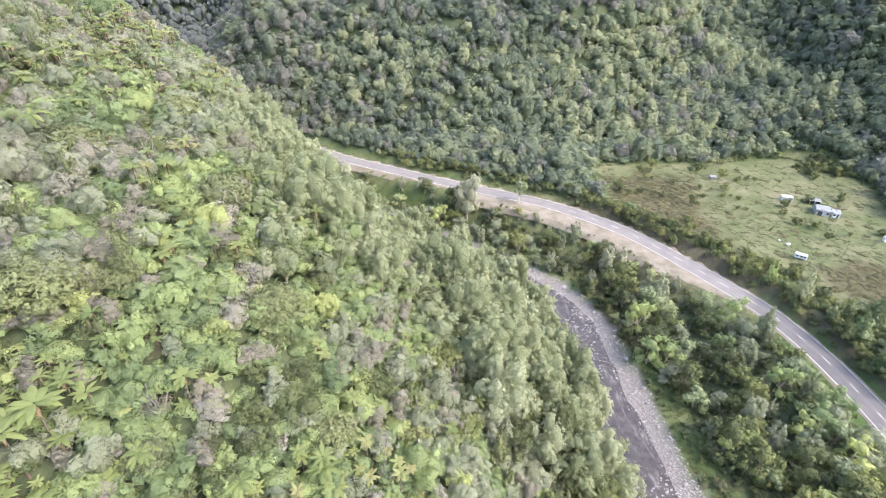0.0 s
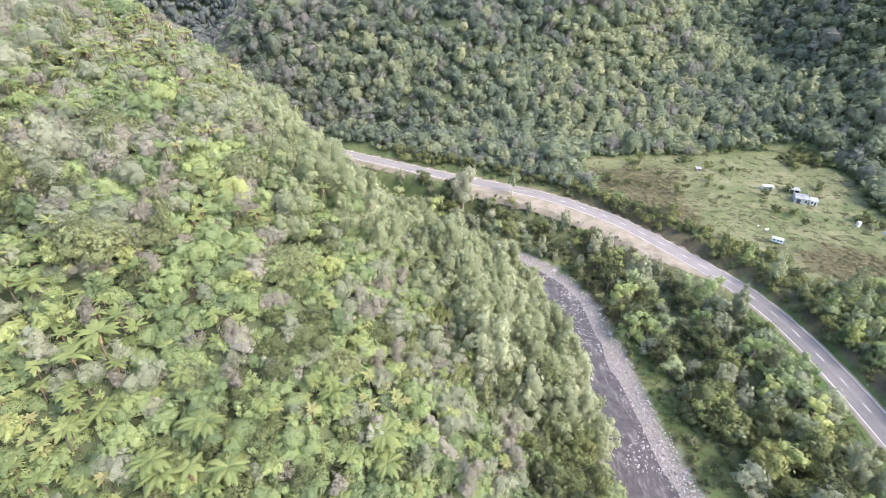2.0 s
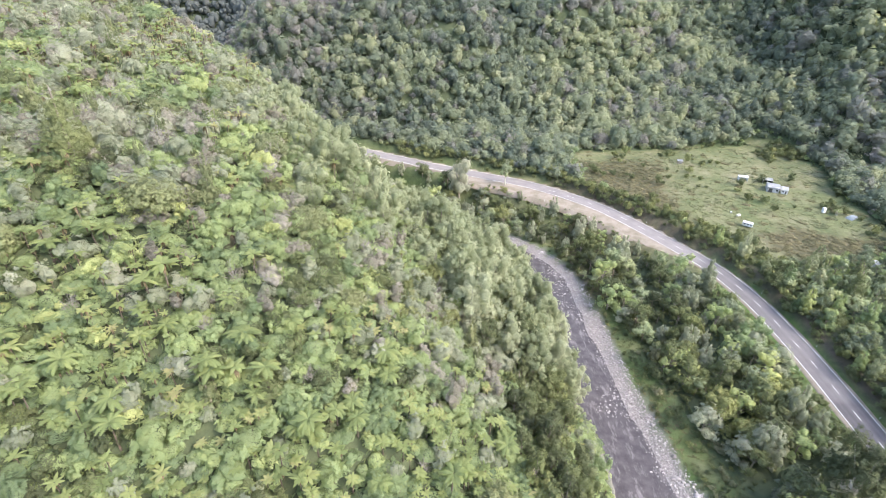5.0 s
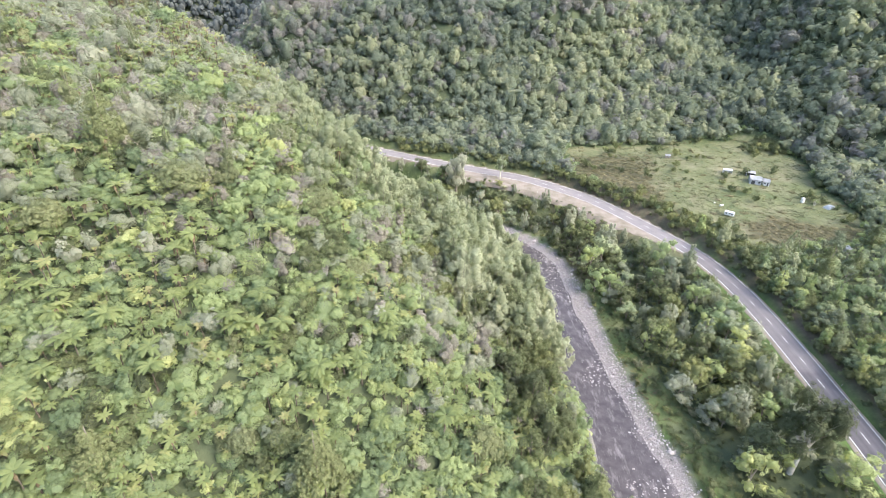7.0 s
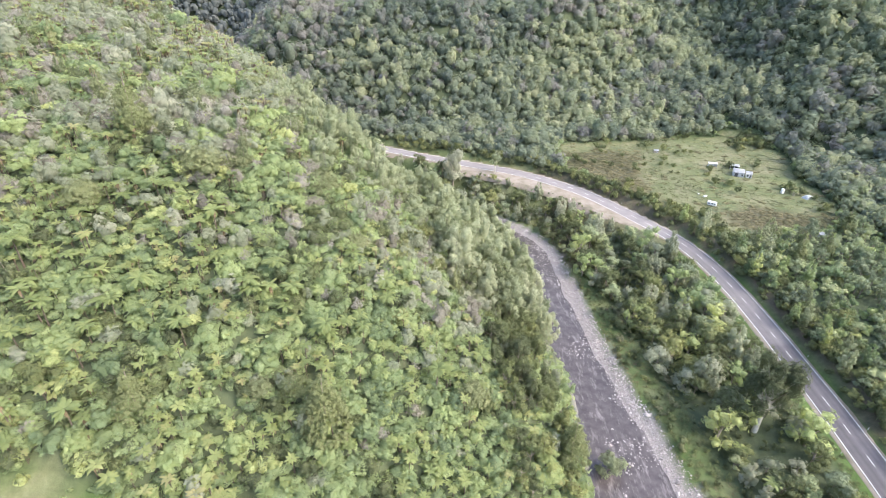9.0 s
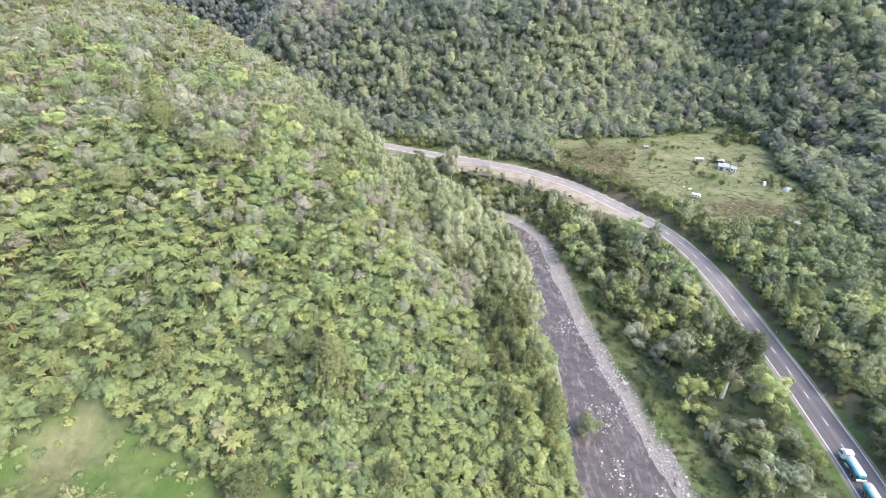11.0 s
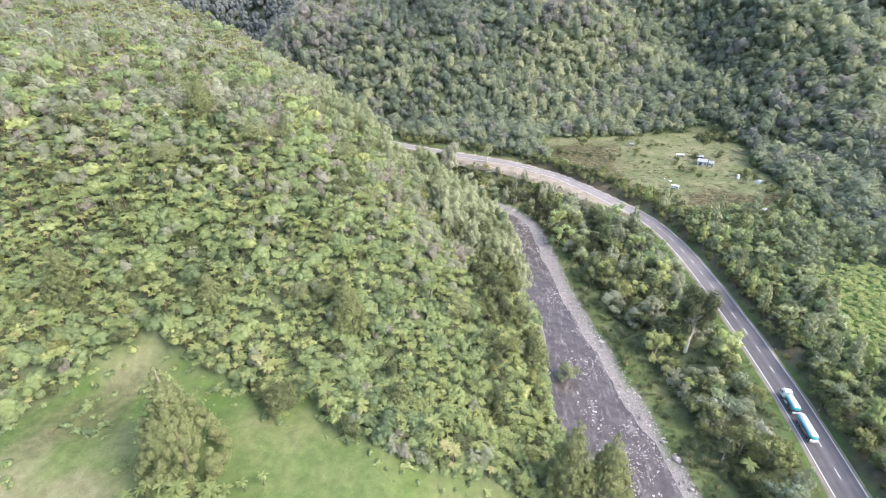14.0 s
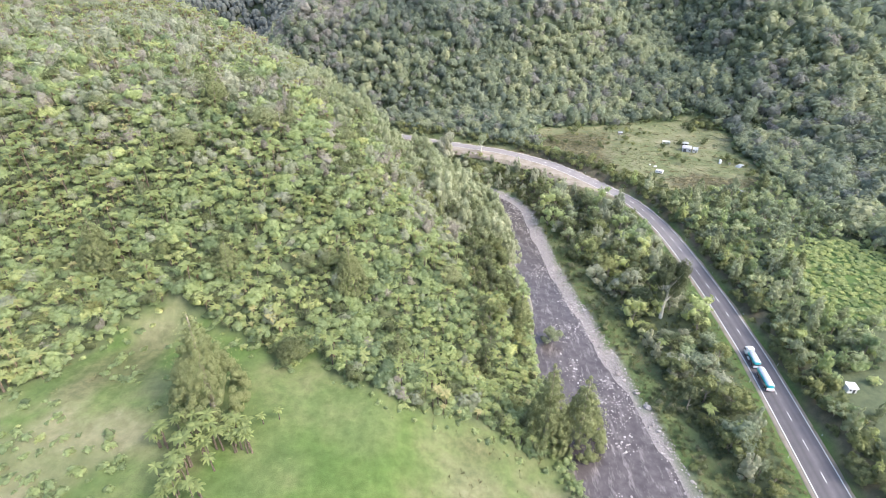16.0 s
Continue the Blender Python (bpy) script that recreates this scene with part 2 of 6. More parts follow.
def right_side(x, y, s, zr, edge):
    """From the river's right bank over the road to the meadow and the bush hills. s: signed distance to the road; edge: distance to the channel's edge."""
    a, b = np.clip(-s - 5.2, 0, None), np.clip(edge, 0, None)
    w = b / (a + b + 0.01)
    bank = 0.9 + (zr - 1.0) * smooth(0.25, 1.0, w)
    cut = 3.2 * smooth(5.9, 9.2, s) - 0.35 * smooth(4.6, 5.6, s) * (1 - smooth(6.4, 7.5, s))
    rise = (0.055 + 0.07 * smooth(90, 30, y)) * np.clip(s - 10, 0, 140)
    base = np.where(s < 0, bank, zr + cut + rise)
    foot = np.interp(x, [-300, -135, -60, 0, 60, 120, 170, 205, 240], [262, 262, 252, 245, 243, 238, 232, 215, 150])
    ds = y - foot - 8 * (value_noise(x, y, 45) - 0.5)
    de = 0.9 * (x - np.interp(y, [-200, 0, 60, 120, 180, 215, 260], [212, 220, 224, 226, 222, 205, 175]))
    dw = x - (-140 - 0.3 * (y - 250))
    slope = np.interp(x, [20, 110], [0.82, 0.43])
    hill = np.minimum(slope * np.clip(ds, 0, None), 0.92 * np.clip(dw, 0, None))
    hill = np.maximum(hill, 0.3 * np.clip(np.minimum(de, 400), 0, None))
    hill = 190 * (1 - np.exp(-hill / 190.0)) * 1.12
    folds = (value_noise(x * 0.9 + y * 0.5, y * 0.25, 42) - 0.5) * 30 + (rough_noise(x, y, 30) - 0.5) * 22
    # a side ridge that runs down the face of the hill, steeper on its shaded flank
    along_ = (x - 46) * 0.69 + (y - 272) * 0.724
    across_ = (x - 46) * 0.724 - (y - 272) * 0.69 + 6 * (value_noise(x, y, 35) - 0.5)
    ridge_ = 17 * smooth(0, 60, along_) * np.exp(-(across_ / np.where(across_ < 0, 13.0, 30.0)) ** 2)
    return base + hill + (folds + ridge_) * smooth(6, 45, hill)


def land(x, y):
    """Height of the ground at x, y (arrays)."""
    shape = np.shape(x)
    x, y = np.asarray(x, float).ravel(), np.asarray(y, float).ravel()
    s, k = nearest(ROAD, x, y)
    zr = road_height(ROAD[k, 1], ROAD[k, 0])
    r, j = nearest(RIVER, x, y)
    half = RIVER[j, 2]
    left = left_hill(x, y)
    z = np.where(r < 0, left, right_side(x, y, s, zr, r - half))
    # channel: deep on the left, a stony bar along the right
    t = r / half
    bar = np.interp(y, [-80, 0, 50, 110], [3.4, 3.8, 5.4, 5.6]) / half + 0.55 * (rough_noise(x, y, 17) - 0.5)
    bed = np.where(t > 1 - bar, 0.65 * smooth(1 - bar, 1.05, t) - 0.05, -0.75 + 0.7 * smooth(0.0, 1 - bar, t))
    inside = smooth(1.22, 1.0, np.abs(t))
    z = z * (1 - inside) + np.minimum(bed, z) * inside
    # level bench for the road
    pull = np.where(s < 0, 8.0 * smooth(112, 150, ROAD[k, 1]) * smooth(0, 30, ROAD[k, 0]), 0)
    bench = smooth(6.4, 5.0, np.abs(s) - pull)
    z = z * (1 - bench) + (zr - 0.22) * bench
    # hills far up the valley
    far = np.clip(np.maximum(y - 470, 0.75 * (-x - 420)), 0, None)
    z = z + np.minimum(0.62 * far, 330) * (0.75 + 0.5 * rough_noise(x, y, 160)) * smooth(0, 60, far)
    back = np.clip(-y - 260, 0, None)
    z = z + np.minimum(0.4 * back, 140)
    return z.reshape(shape)


# ---- helpers for meshes ----
def mesh_np(name, verts, tris, mats, mat_index=None, smooth_shade=False, **attrs):
    """A mesh from arrays of points and triangles, with float attributes on the points."""
    me = bpy.data.meshes.new(name)
    verts, tris = np.asarray(verts, np.float32), np.asarray(tris, np.int32)
    me.vertices.add(len(verts))
    me.vertices.foreach_set("co", verts.ravel())
    me.loops.add(tris.size)
    me.loops.foreach_set("vertex_index", tris.ravel())
    me.polygons.add(len(tris))
    me.polygons.foreach_set("loop_start", np.arange(0, tris.size, 3, dtype=np.int32))
    if mat_index is not None:
        me.polygons.foreach_set("material_index", np.asarray(mat_index, np.int32))
    me.polygons.foreach_set("use_smooth", np.full(len(tris), smooth_shade))
    for key, value in attrs.items():
        a = me.attributes.new(key, "FLOAT", "POINT")
        a.data.foreach_set("value", np.asarray(value, np.float32))
    for m in mats:
        me.materials.append(m)
    me.update(calc_edges=True)
    return me


def ribbon(left, right, z_left, z_right):
    """Points and triangles of a strip between two lines of the same number of points."""
    n = len(left)
    v = np.vstack([np.column_stack([left, z_left]), np.column_stack([right, z_right])])
    i = np.arange(n - 1)
    t = np.vstack([np.column_stack([i, i + n, i + 1]), np.column_stack([i + 1, i + n, i + n + 1])])
    return v, t


def part(name, bm, mat, parent, label=""):
    me = bpy.data.meshes.new(name)
    bm.to_mesh(me)
    bm.free()
    for m in (mat if isinstance(mat, (list, tuple)) else [mat]):
        me.materials.append(m)
    ob = new(name, me)
    ob.parent = parent
    return tagged(ob, label)


def part_mesh(name, me, parent, label=""):
    ob = new(name, me)
    ob.parent = parent
    return tagged(ob, label)


def box(bm, x0, x1, y0, y1, z0, z1, bevel=0.0):
    r = bmesh.ops.create_cube(bm, size=1.0, matrix=Matrix.LocRotScale(((x0 + x1) / 2, (y0 + y1) / 2, (z0 + z1) / 2), None, (x1 - x0, y1 - y0, z1 - z0)))
    if bevel:
        es = list({e for v in r["verts"] for e in v.link_edges})
        bmesh.ops.bevel(bm, geom=es, offset=bevel, segments=2, affect="EDGES", profile=0.5)


def tube(bm, a, b, r0, r1, n=8):
    a, b = Vector(a), Vector(b)
    m = Matrix.Translation((a + b) / 2) @ (b - a).to_track_quat("Z", "Y").to_matrix().to_4x4()
    bmesh.ops.create_cone(bm, cap_ends=True, segments=n, radius1=r0, radius2=r1, depth=(b - a).length, matrix=m)


def height_at(x, y):
    return float(land(np.array([x]), np.array([y]))[0])


# ---- ground ----
def axis(lo, hi, step):
    out = [-2600, -1800, -1200, -850, -620, -480, -390, -330, -290, -260, -235]
    return np.array([v + lo + 215 for v in out] + list(np.arange(lo, hi, step)) + [hi + v for v in (0, 12, 28, 50, 80, 120, 180, 270, 400, 600, 900, 1400, 2300)])


gx, gy = axis(-200, 330, 3.0), axis(-150, 430, 3.0)
GX, GY = np.meshgrid(gx, gy, indexing="ij")
GZ = land(GX, GY)
nx, ny = GX.shape
ii, jj = np.meshgrid(np.arange(nx - 1), np.arange(ny - 1), indexing="ij")
q = (ii * ny + jj).ravel()
tris = np.vstack([np.column_stack([q, q + ny, q + ny + 1]), np.column_stack([q, q + ny + 1, q + 1])])
fx, fy = GX.ravel(), GY.ravel()
s_road, _k = nearest(ROAD, fx, fy)
s_river, _j = nearest(RIVER, fx, fy)
r_edge = s_river - RIVER[_j, 2]


def lawn_mask(x, y):
    """1 on the open grass of the shelf."""
    border = np.interp(x, [-120, -90, -80, -74, -66, -58, -50, -43, -36, -31, -26, -22, -18, -14, 4, 22, 38], [-46, -40, -31, -17, -9, -7, -11, -14, -16, -18, -24, -17, -17, -25, -30, -29, -33])
    return smooth(2, -2, y - border + 7 * (rough_noise(x, y, 9) - 0.5)) * smooth(46, 40, x)


def meadow_mask(x, y, s):
    """1 on the open ground above the road."""
    ragged = 22 * (rough_noise(x + 17, y - 8, 26) - 0.5)
    m = smooth(11, 15, s) * smooth(112, 122, y - 0.15 * (x - 130) + 0.6 * ragged) * smooth(194, 184, x + 0.25 * (180 - y) + ragged)
    foot = np.interp(x, [0, 60, 85, 120, 150, 181, 205], [205, 212, 222, 230, 240, 236, 215])
    return m * smooth(64, 80, x) * smooth(0, -5, y - foot - 1.1 * ragged)


def patch_mask(x, y):
    """1 on the open bracken slope beside the lower road."""
    return smooth(1.15, 0.85, np.hypot((x - 160 - 0.25 * (y - 42)) / 20, (y - 42) / 28) + 0.5 * (value_noise(x, y, 9) - 0.5))


def brown_mask(x, y):
    """1 where bracken browns the grass: the meadow's low end, a patch below the sheds, a patch of the shelf."""
    n_ = rough_noise(x, y, 14) - 0.5
    low_end = smooth(6, -10, x - 112 - 0.1 * (y - 165) + 26 * n_) * smooth(216, 206, y - 0.1 * (x - 90))
    patch = smooth(1.2, 0.75, np.hypot((x - 154) / 20, (y - 129) / 13) + 1.2 * n_)
    bare_ = 0.6 * smooth(1.25, 0.6, np.hypot((x + 67) / 12, (y + 25 - 0.3 * (x + 67)) / 8) + 1.4 * n_) * (y < 0)
    bare_ = np.maximum(bare_, 0.55 * smooth(1.25, 0.5, np.hypot((x - 21) / 9, (y + 36) / 5) + 1.6 * n_))
    return np.maximum(np.maximum(low_end, patch) * (y > 105) * (x > 55), bare_)


bend_flat = smooth(122, 136, fy) * smooth(0, 3, r_edge) * smooth(-5, -7, s_road) * smooth(-20, 5, fx)
grass = np.maximum.reduce([lawn_mask(fx, fy) * (s_river < 0), meadow_mask(fx, fy, s_road), patch_mask(fx, fy),
                           smooth(-2, 1, r_edge) * smooth(12, 7, r_edge) * (s_river > 0), smooth(9.5, 6, np.abs(s_road)), 0.85 * bend_flat])
stone = smooth(0.9, -0.7, r_edge + 4.2 * (rough_noise(fx, fy, 6) - 0.45)) * (s_river > -RIVER[_j, 2] * 1.05)
dry = np.maximum(0.4 * smooth(0, 2, r_edge) * smooth(16, 10, r_edge) * (s_river > 0), 0.3 * smooth(0.52, 0.66, rough_noise(fx + 60, fy, 20)) * (fx < 45) * (fy < 0))
dry = np.maximum.reduce([dry, meadow_mask(fx, fy, s_road) * (0.75 + 0.25 * smooth(0.4, 0.6, rough_noise(fx, fy, 30))), 0.75 * smooth(9.5, 6, np.abs(s_road)) * smooth(105, 130, fy)])
dry = np.maximum(dry, 0.8 * bend_flat)
# pale worn patches on the shelf, and the farm track across the meadow
dry = np.maximum(dry, (0.8 * smooth(0.46, 0.6, rough_noise(fx - 30, fy + 14, 15)) * smooth(-40, -54, fx) + (0.35 + 0.6 * smooth(0.44, 0.58, rough_noise(fx + 11, fy - 6, 11))) * smooth(2, 16, fx)) * (fy < 5) * (fx < 45))
track_d = np.abs(fy - np.interp(fx, [104, 118, 128, 140, 150, 158], [222, 214, 209, 200, 192, 182]) + 2 * value_noise(fx, fy, 14) - 1)
dry = np.maximum(dry, 1.0 * smooth(3.2, 1.2, track_d) * smooth(102, 110, fx) * smooth(162, 156, fx))
soil_shade = smooth(6.5, 7.4, s_road) * smooth(10.8, 9.4, s_road) * smooth(50, 58, fy) * smooth(100, 88, fy)
# whole right bank: brown earth, and the bank's shade painted as the same dark colour
soil_shade = np.maximum(soil_shade, 0.8 * smooth(5.2, 6.4, s_road) * smooth(11.5, 9.5, s_road) * smooth(-80, -60, fy) * smooth(200, 170, fy))
soil_shade = np.maximum(soil_shade, 0.8 * smooth(4.5, 2.5, np.hypot(fx + 33, fy - 41)))

m, n, l, b = material("ground_cover", 0.9, 0.2)


def _attr(name):
    a = n.new("ShaderNodeAttribute")
    a.attribute_name = name
    return a.outputs["Fac"]


wide, mid, fine = noise_of(n, l, 0.07, 5, 0.6), noise_of(n, l, 0.5, 5, 0.65), noise_of(n, l, 5.0, 4, 0.65)
floor_col = ramp_of(n, l, mid, [(0.3, (0.050, 0.064, 0.034)), (0.7, (0.092, 0.108, 0.055))])
grass_a = ramp_of(n, l, wide, [(0.3, (0.053, 0.090, 0.024)), (0.48, (0.067, 0.105, 0.029)), (0.6, (0.081, 0.112, 0.035)), (0.75, (0.102, 0.113, 0.050))])
grass_b = ramp_of(n, l, mid, [(0.3, (0.74, 0.78, 0.68)), (0.7, (1.2, 1.2, 1.15))])
grass_col = mix_of(n, l, 1.0, grass_a, grass_b, "MULTIPLY")
stone_col = ramp_of(n, l, fine, [(0.3, (0.1, 0.088, 0.083)), (0.5, (0.185, 0.166, 0.157)), (0.7, (0.3, 0.272, 0.256))])
# dark brown for bare earth and for the shade painted along the bank
soil_shade_col = ramp_of(n, l, mid, [(0.3, (0.06, 0.05, 0.035)), (0.7, (0.125, 0.096, 0.068))])
grass_col = mix_of(n, l, _attr("dry"), grass_col, mix_of(n, l, 1.0, ramp_of(n, l, wide, [(0.35, (0.092, 0.105, 0.052)), (0.5, (0.132, 0.133, 0.074)), (0.65, (0.178, 0.162, 0.105))]), grass_b, "MULTIPLY"))
rusty = mix_of(n, l, 1.0, ramp_of(n, l, mid, [(0.3, (0.055, 0.053, 0.029)), (0.5, (0.08, 0.072, 0.041)), (0.7, (0.115, 0.098, 0.06))]), grass_b, "MULTIPLY")
grass_col = mix_of(n, l, _attr("brown"), grass_col, rusty)
col = mix_of(n, l, _attr("grass"), floor_col, grass_col)
col = mix_of(n, l, _attr("soil_shade"), col, soil_shade_col)
col = mix_of(n, l, _attr("stone"), col, stone_col)
col = mix_of(n, l, 0.6, col, ramp_of(n, l, fine, [(0.3, (0.6, 0.6, 0.6)), (0.7, (1.3, 1.3, 1.3))]), "MULTIPLY")
l.new(col, b.inputs["Base Color"])
bump_of(n, l, b, fine, 0.7, 0.12)
M_GROUND = m
ground = tagged(new("ground", mesh_np("ground", np.column_stack([fx, fy, GZ.ravel()]), tris, [M_GROUND], None, True, grass=grass, stone=stone, soil_shade=soil_shade, dry=dry, brown=brown_mask(fx, fy))),
                "valley ground of grass, leaf litter and stony river bed", "ground", kind="structure")

# ---- river water ----
m, n, l, b = material("river_water", 0.12, 0.5)
shade = ramp_of(n, l, noise_of(n, l, 0.35, 4, 0.6), [(0.35, (0.05, 0.043, 0.042)), (0.65, (0.085, 0.073, 0.072))])
tc = n.new("ShaderNodeTexCoord")
flow = n.new("ShaderNodeMapping")
flow.inputs["Scale"].default_value = (1.0, 0.3, 1.0)
l.new(tc.outputs["Object"], flow.inputs["Vector"])
streak = n.new("ShaderNodeTexNoise")
streak.inputs["Scale"].default_value, streak.inputs["Detail"].default_value, streak.inputs["Roughness"].default_value = 0.5, 7.0, 0.72
l.new(flow.outputs["Vector"], streak.inputs["Vector"])
riffle = ramp_of(n, l, streak.outputs["Fac"], [(0.52, (0.0, 0.0, 0.0)), (0.68, (1.0, 1.0, 1.0))])
shade = mix_of(n, l, riffle, shade, (0.17, 0.152, 0.145))
l.new(shade, b.inputs["Base Color"])
b.inputs["IOR"].default_value = 1.33
bump_of(n, l, b, noise_of(n, l, 1.8, 4, 0.65), 0.35, 0.08)
M_WATER = m
rt = np.gradient(RIVER[:, :2], axis=0)
rt /= np.linalg.norm(rt, axis=1)[:, None]
rn = np.column_stack([rt[:, 1], -rt[:, 0]])
hw = RIVER[:, 2:3] * 1.15
v, t = ribbon(RIVER[:, :2] - rn * hw, RIVER[:, :2] + rn * hw, np.zeros(len(RIVER)), np.zeros(len(RIVER)))
river = tagged(new("river", mesh_np("river", v, t, [M_WATER], None, True)), "shallow brown-grey river flowing over stones", "river", kind="structure")

# ---- road ----
m, n, l, b = material("chipseal", 0.8, 0.3)
a = n.new("ShaderNodeAttribute")
a.attribute_name = "across"
track = ramp_of(n, l, a.outputs["Fac"], [(0.0, (0.168, 0.147, 0.133)), (0.07, (0.107, 0.098, 0.096)), (0.16, (0.075, 0.069, 0.072)), (0.25, (0.086, 0.080, 0.083)), (0.34, (0.068, 0.063, 0.065)),
                                       (0.5, (0.103, 0.096, 0.101)), (0.66, (0.075, 0.070, 0.075)), (0.75, (0.096, 0.089, 0.095)), (0.84, (0.081, 0.076, 0.080)), (0.93, (0.119, 0.109, 0.110)), (1.0, (0.187, 0.163, 0.153))])
col = mix_of(n, l, 0.7, track, ramp_of(n, l, noise_of(n, l, 0.35, 5, 0.65), [(0.3, (0.8, 0.8, 0.82)), (0.7, (1.2, 1.18, 1.16))]), "MULTIPLY")
# paler seal past the bend: wear, with low-angle sky glare painted into the colour
worn = n.new("ShaderNodeAttribute")
worn.attribute_name = "worn"
col = mix_of(n, l, worn.outputs["Fac"], col, ramp_of(n, l, noise_of(n, l, 0.3, 5, 0.65), [(0.3, (0.18, 0.162, 0.16)), (0.7, (0.26, 0.235, 0.225))]))
grit = noise_of(n, l, 14, 3, 0.7)
col = mix_of(n, l, 0.5, col, ramp_of(n, l, grit, [(0.3, (0.7, 0.7, 0.7)), (0.7, (1.25, 1.25, 1.25))]), "MULTIPLY")
l.new(col, b.inputs["Base Color"])
bump_of(n, l, b, grit, 0.4, 0.02)
M_ROAD = m
M_GRAVEL = grain_material("shoulder_gravel", [(0.3, (0.138, 0.12, 0.084)), (0.5, (0.215, 0.182, 0.143)), (0.65, (0.25, 0.215, 0.176)), (0.8, (0.295, 0.255, 0.215))], 0.22, 6)
M_LINE = grain_material("road_paint", [(0.3, (0.594, 0.594, 0.563)), (0.7, (0.738, 0.738, 0.704))], 1.5, 9, 0.6, 0.1, 0.005)
tt = np.gradient(ROAD[:, :2], axis=0)
tt /= np.linalg.norm(tt, axis=1)[:, None]
tn = np.column_stack([tt[:, 1], -tt[:, 0]])
ROADZ = road_height(ROAD[:, 1], ROAD[:, 0])
ROADZ = np.convolve(np.pad(ROADZ, 15, mode="edge"), np.ones(31) / 31, mode="valid")


def along(offsets_z, sel=slice(None)):
    """A strip along the road through the given (offset, lift) pairs."""
    c, nn, z = ROAD[sel, :2], tn[sel], ROADZ[sel]
    rows = [np.column_stack([c + nn * np.asarray(o).reshape(-1, 1), z + h]) for o, h in offsets_z]
    k, w = len(c), len(rows)
    i = np.arange(k - 1)
    t = []
    for r in range(w - 1):
        t += [np.column_stack([r * k + i, (r + 1) * k + i, r * k + i + 1]), np.column_stack([r * k + i + 1, (r + 1) * k + i, (r + 1) * k + i + 1])]
    return np.vstack(rows), np.vstack(t)


offs = np.linspace(-4.3, 4.3, 13)
v, t = along([(o, 0.10 - 0.022 * abs(o) - (0.2 if abs(o) > 4.2 else 0)) for o in offs])
across = np.repeat((offs + 4.3) / 8.6, len(ROAD))
road = tagged(new("road", mesh_np("road", v, t, [M_ROAD], None, True, across=across, worn=np.tile(np.maximum(0.75 * smooth(100, 150, ROAD[:, 1] + 20 * value_noise(ROAD[:, 0], ROAD[:, 1], 9)), 0.34 * smooth(56.5, 58, ROAD[:, 1])), len(offs)))), "two-lane grey chipseal highway with worn wheel tracks", "road", kind="structure")
# gravel pull-off on the river side of the bend, and a narrow shoulder elsewhere
cum = np.concatenate([[0], np.cumsum(np.linalg.norm(np.diff(ROAD[:, :2], axis=0), axis=1))])
wide_l = 0.7 + 7.6 * smooth(120, 152, ROAD[:, 1]) * smooth(0, 30, ROAD[:, 0]) + 0.5 * value_noise(ROAD[:, 0], ROAD[:, 1], 6)
wide_r = 0.6 + 1.6 * np.exp(-((ROAD[:, 1] - 72) / 9.0) ** 2) * (ROAD[:, 0] > 90) + 2.0 * smooth(120, 160, ROAD[:, 1]) + 0.5 * value_noise(ROAD[:, 0] + 50, ROAD[:, 1], 6)
v, t = along([(-5.9 - wide_l, -1.9), (-4.2 - wide_l, -0.36), (-4.15 - wide_l * 0.85, -0.1), (-4.1, -0.02)])
tagged(new("road_shoulder", mesh_np("road_shoulder", v, t, [M_GRAVEL], None, True)), "pale beige gravel shoulder widening to a pull-off", "road shoulder", kind="structure")
v, t = along([(4.1, -0.02), (4.15 + wide_r * 0.8, -0.08), (4.2 + wide_r, -0.32)])
tagged(new("road_shoulder", mesh_np("road_shoulder", v, t, [M_GRAVEL], None, True)), "narrow pale gravel shoulder under the cut bank", "road shoulder", kind="structure")
for o in (-3.75, 3.75):
    v, t = along([(o - 0.085, 0.036), (o + 0.085, 0.036)])
    part_mesh("edge_line", mesh_np("edge_line", v, t, [M_LINE]), road, "solid white painted edge line")
for c in np.arange(12.0, 395.0, 9.2):
    k = int(np.searchsorted(cum, c))
    if ROAD[k, 1] < -130:
        continue
    sel = slice(k, k + 4)
    v, t = along([(-0.07, 0.106), (0.07, 0.106)], sel)
    part_mesh("centre_dash", mesh_np("centre_dash", v, t, [M_LINE]), road)


# ---- plant shapes ----
PHI = (1 + 5 ** 0.5) / 2
ICO_V = np.array([(-1, PHI, 0), (1, PHI, 0), (-1, -PHI, 0), (1, -PHI, 0), (0, -1, PHI), (0, 1, PHI), (0, -1, -PHI), (0, 1, -PHI), (PHI, 0, -1), (PHI, 0, 1), (-PHI, 0, -1), (-PHI, 0, 1)]) / math.hypot(1, PHI)
ICO_F = np.array([int(c, 12) for c in "0b5051017" "07a0ab159" "5b4ba2a76" "718394342" "326368389" "49524b62a867981"]).reshape(-1, 3)

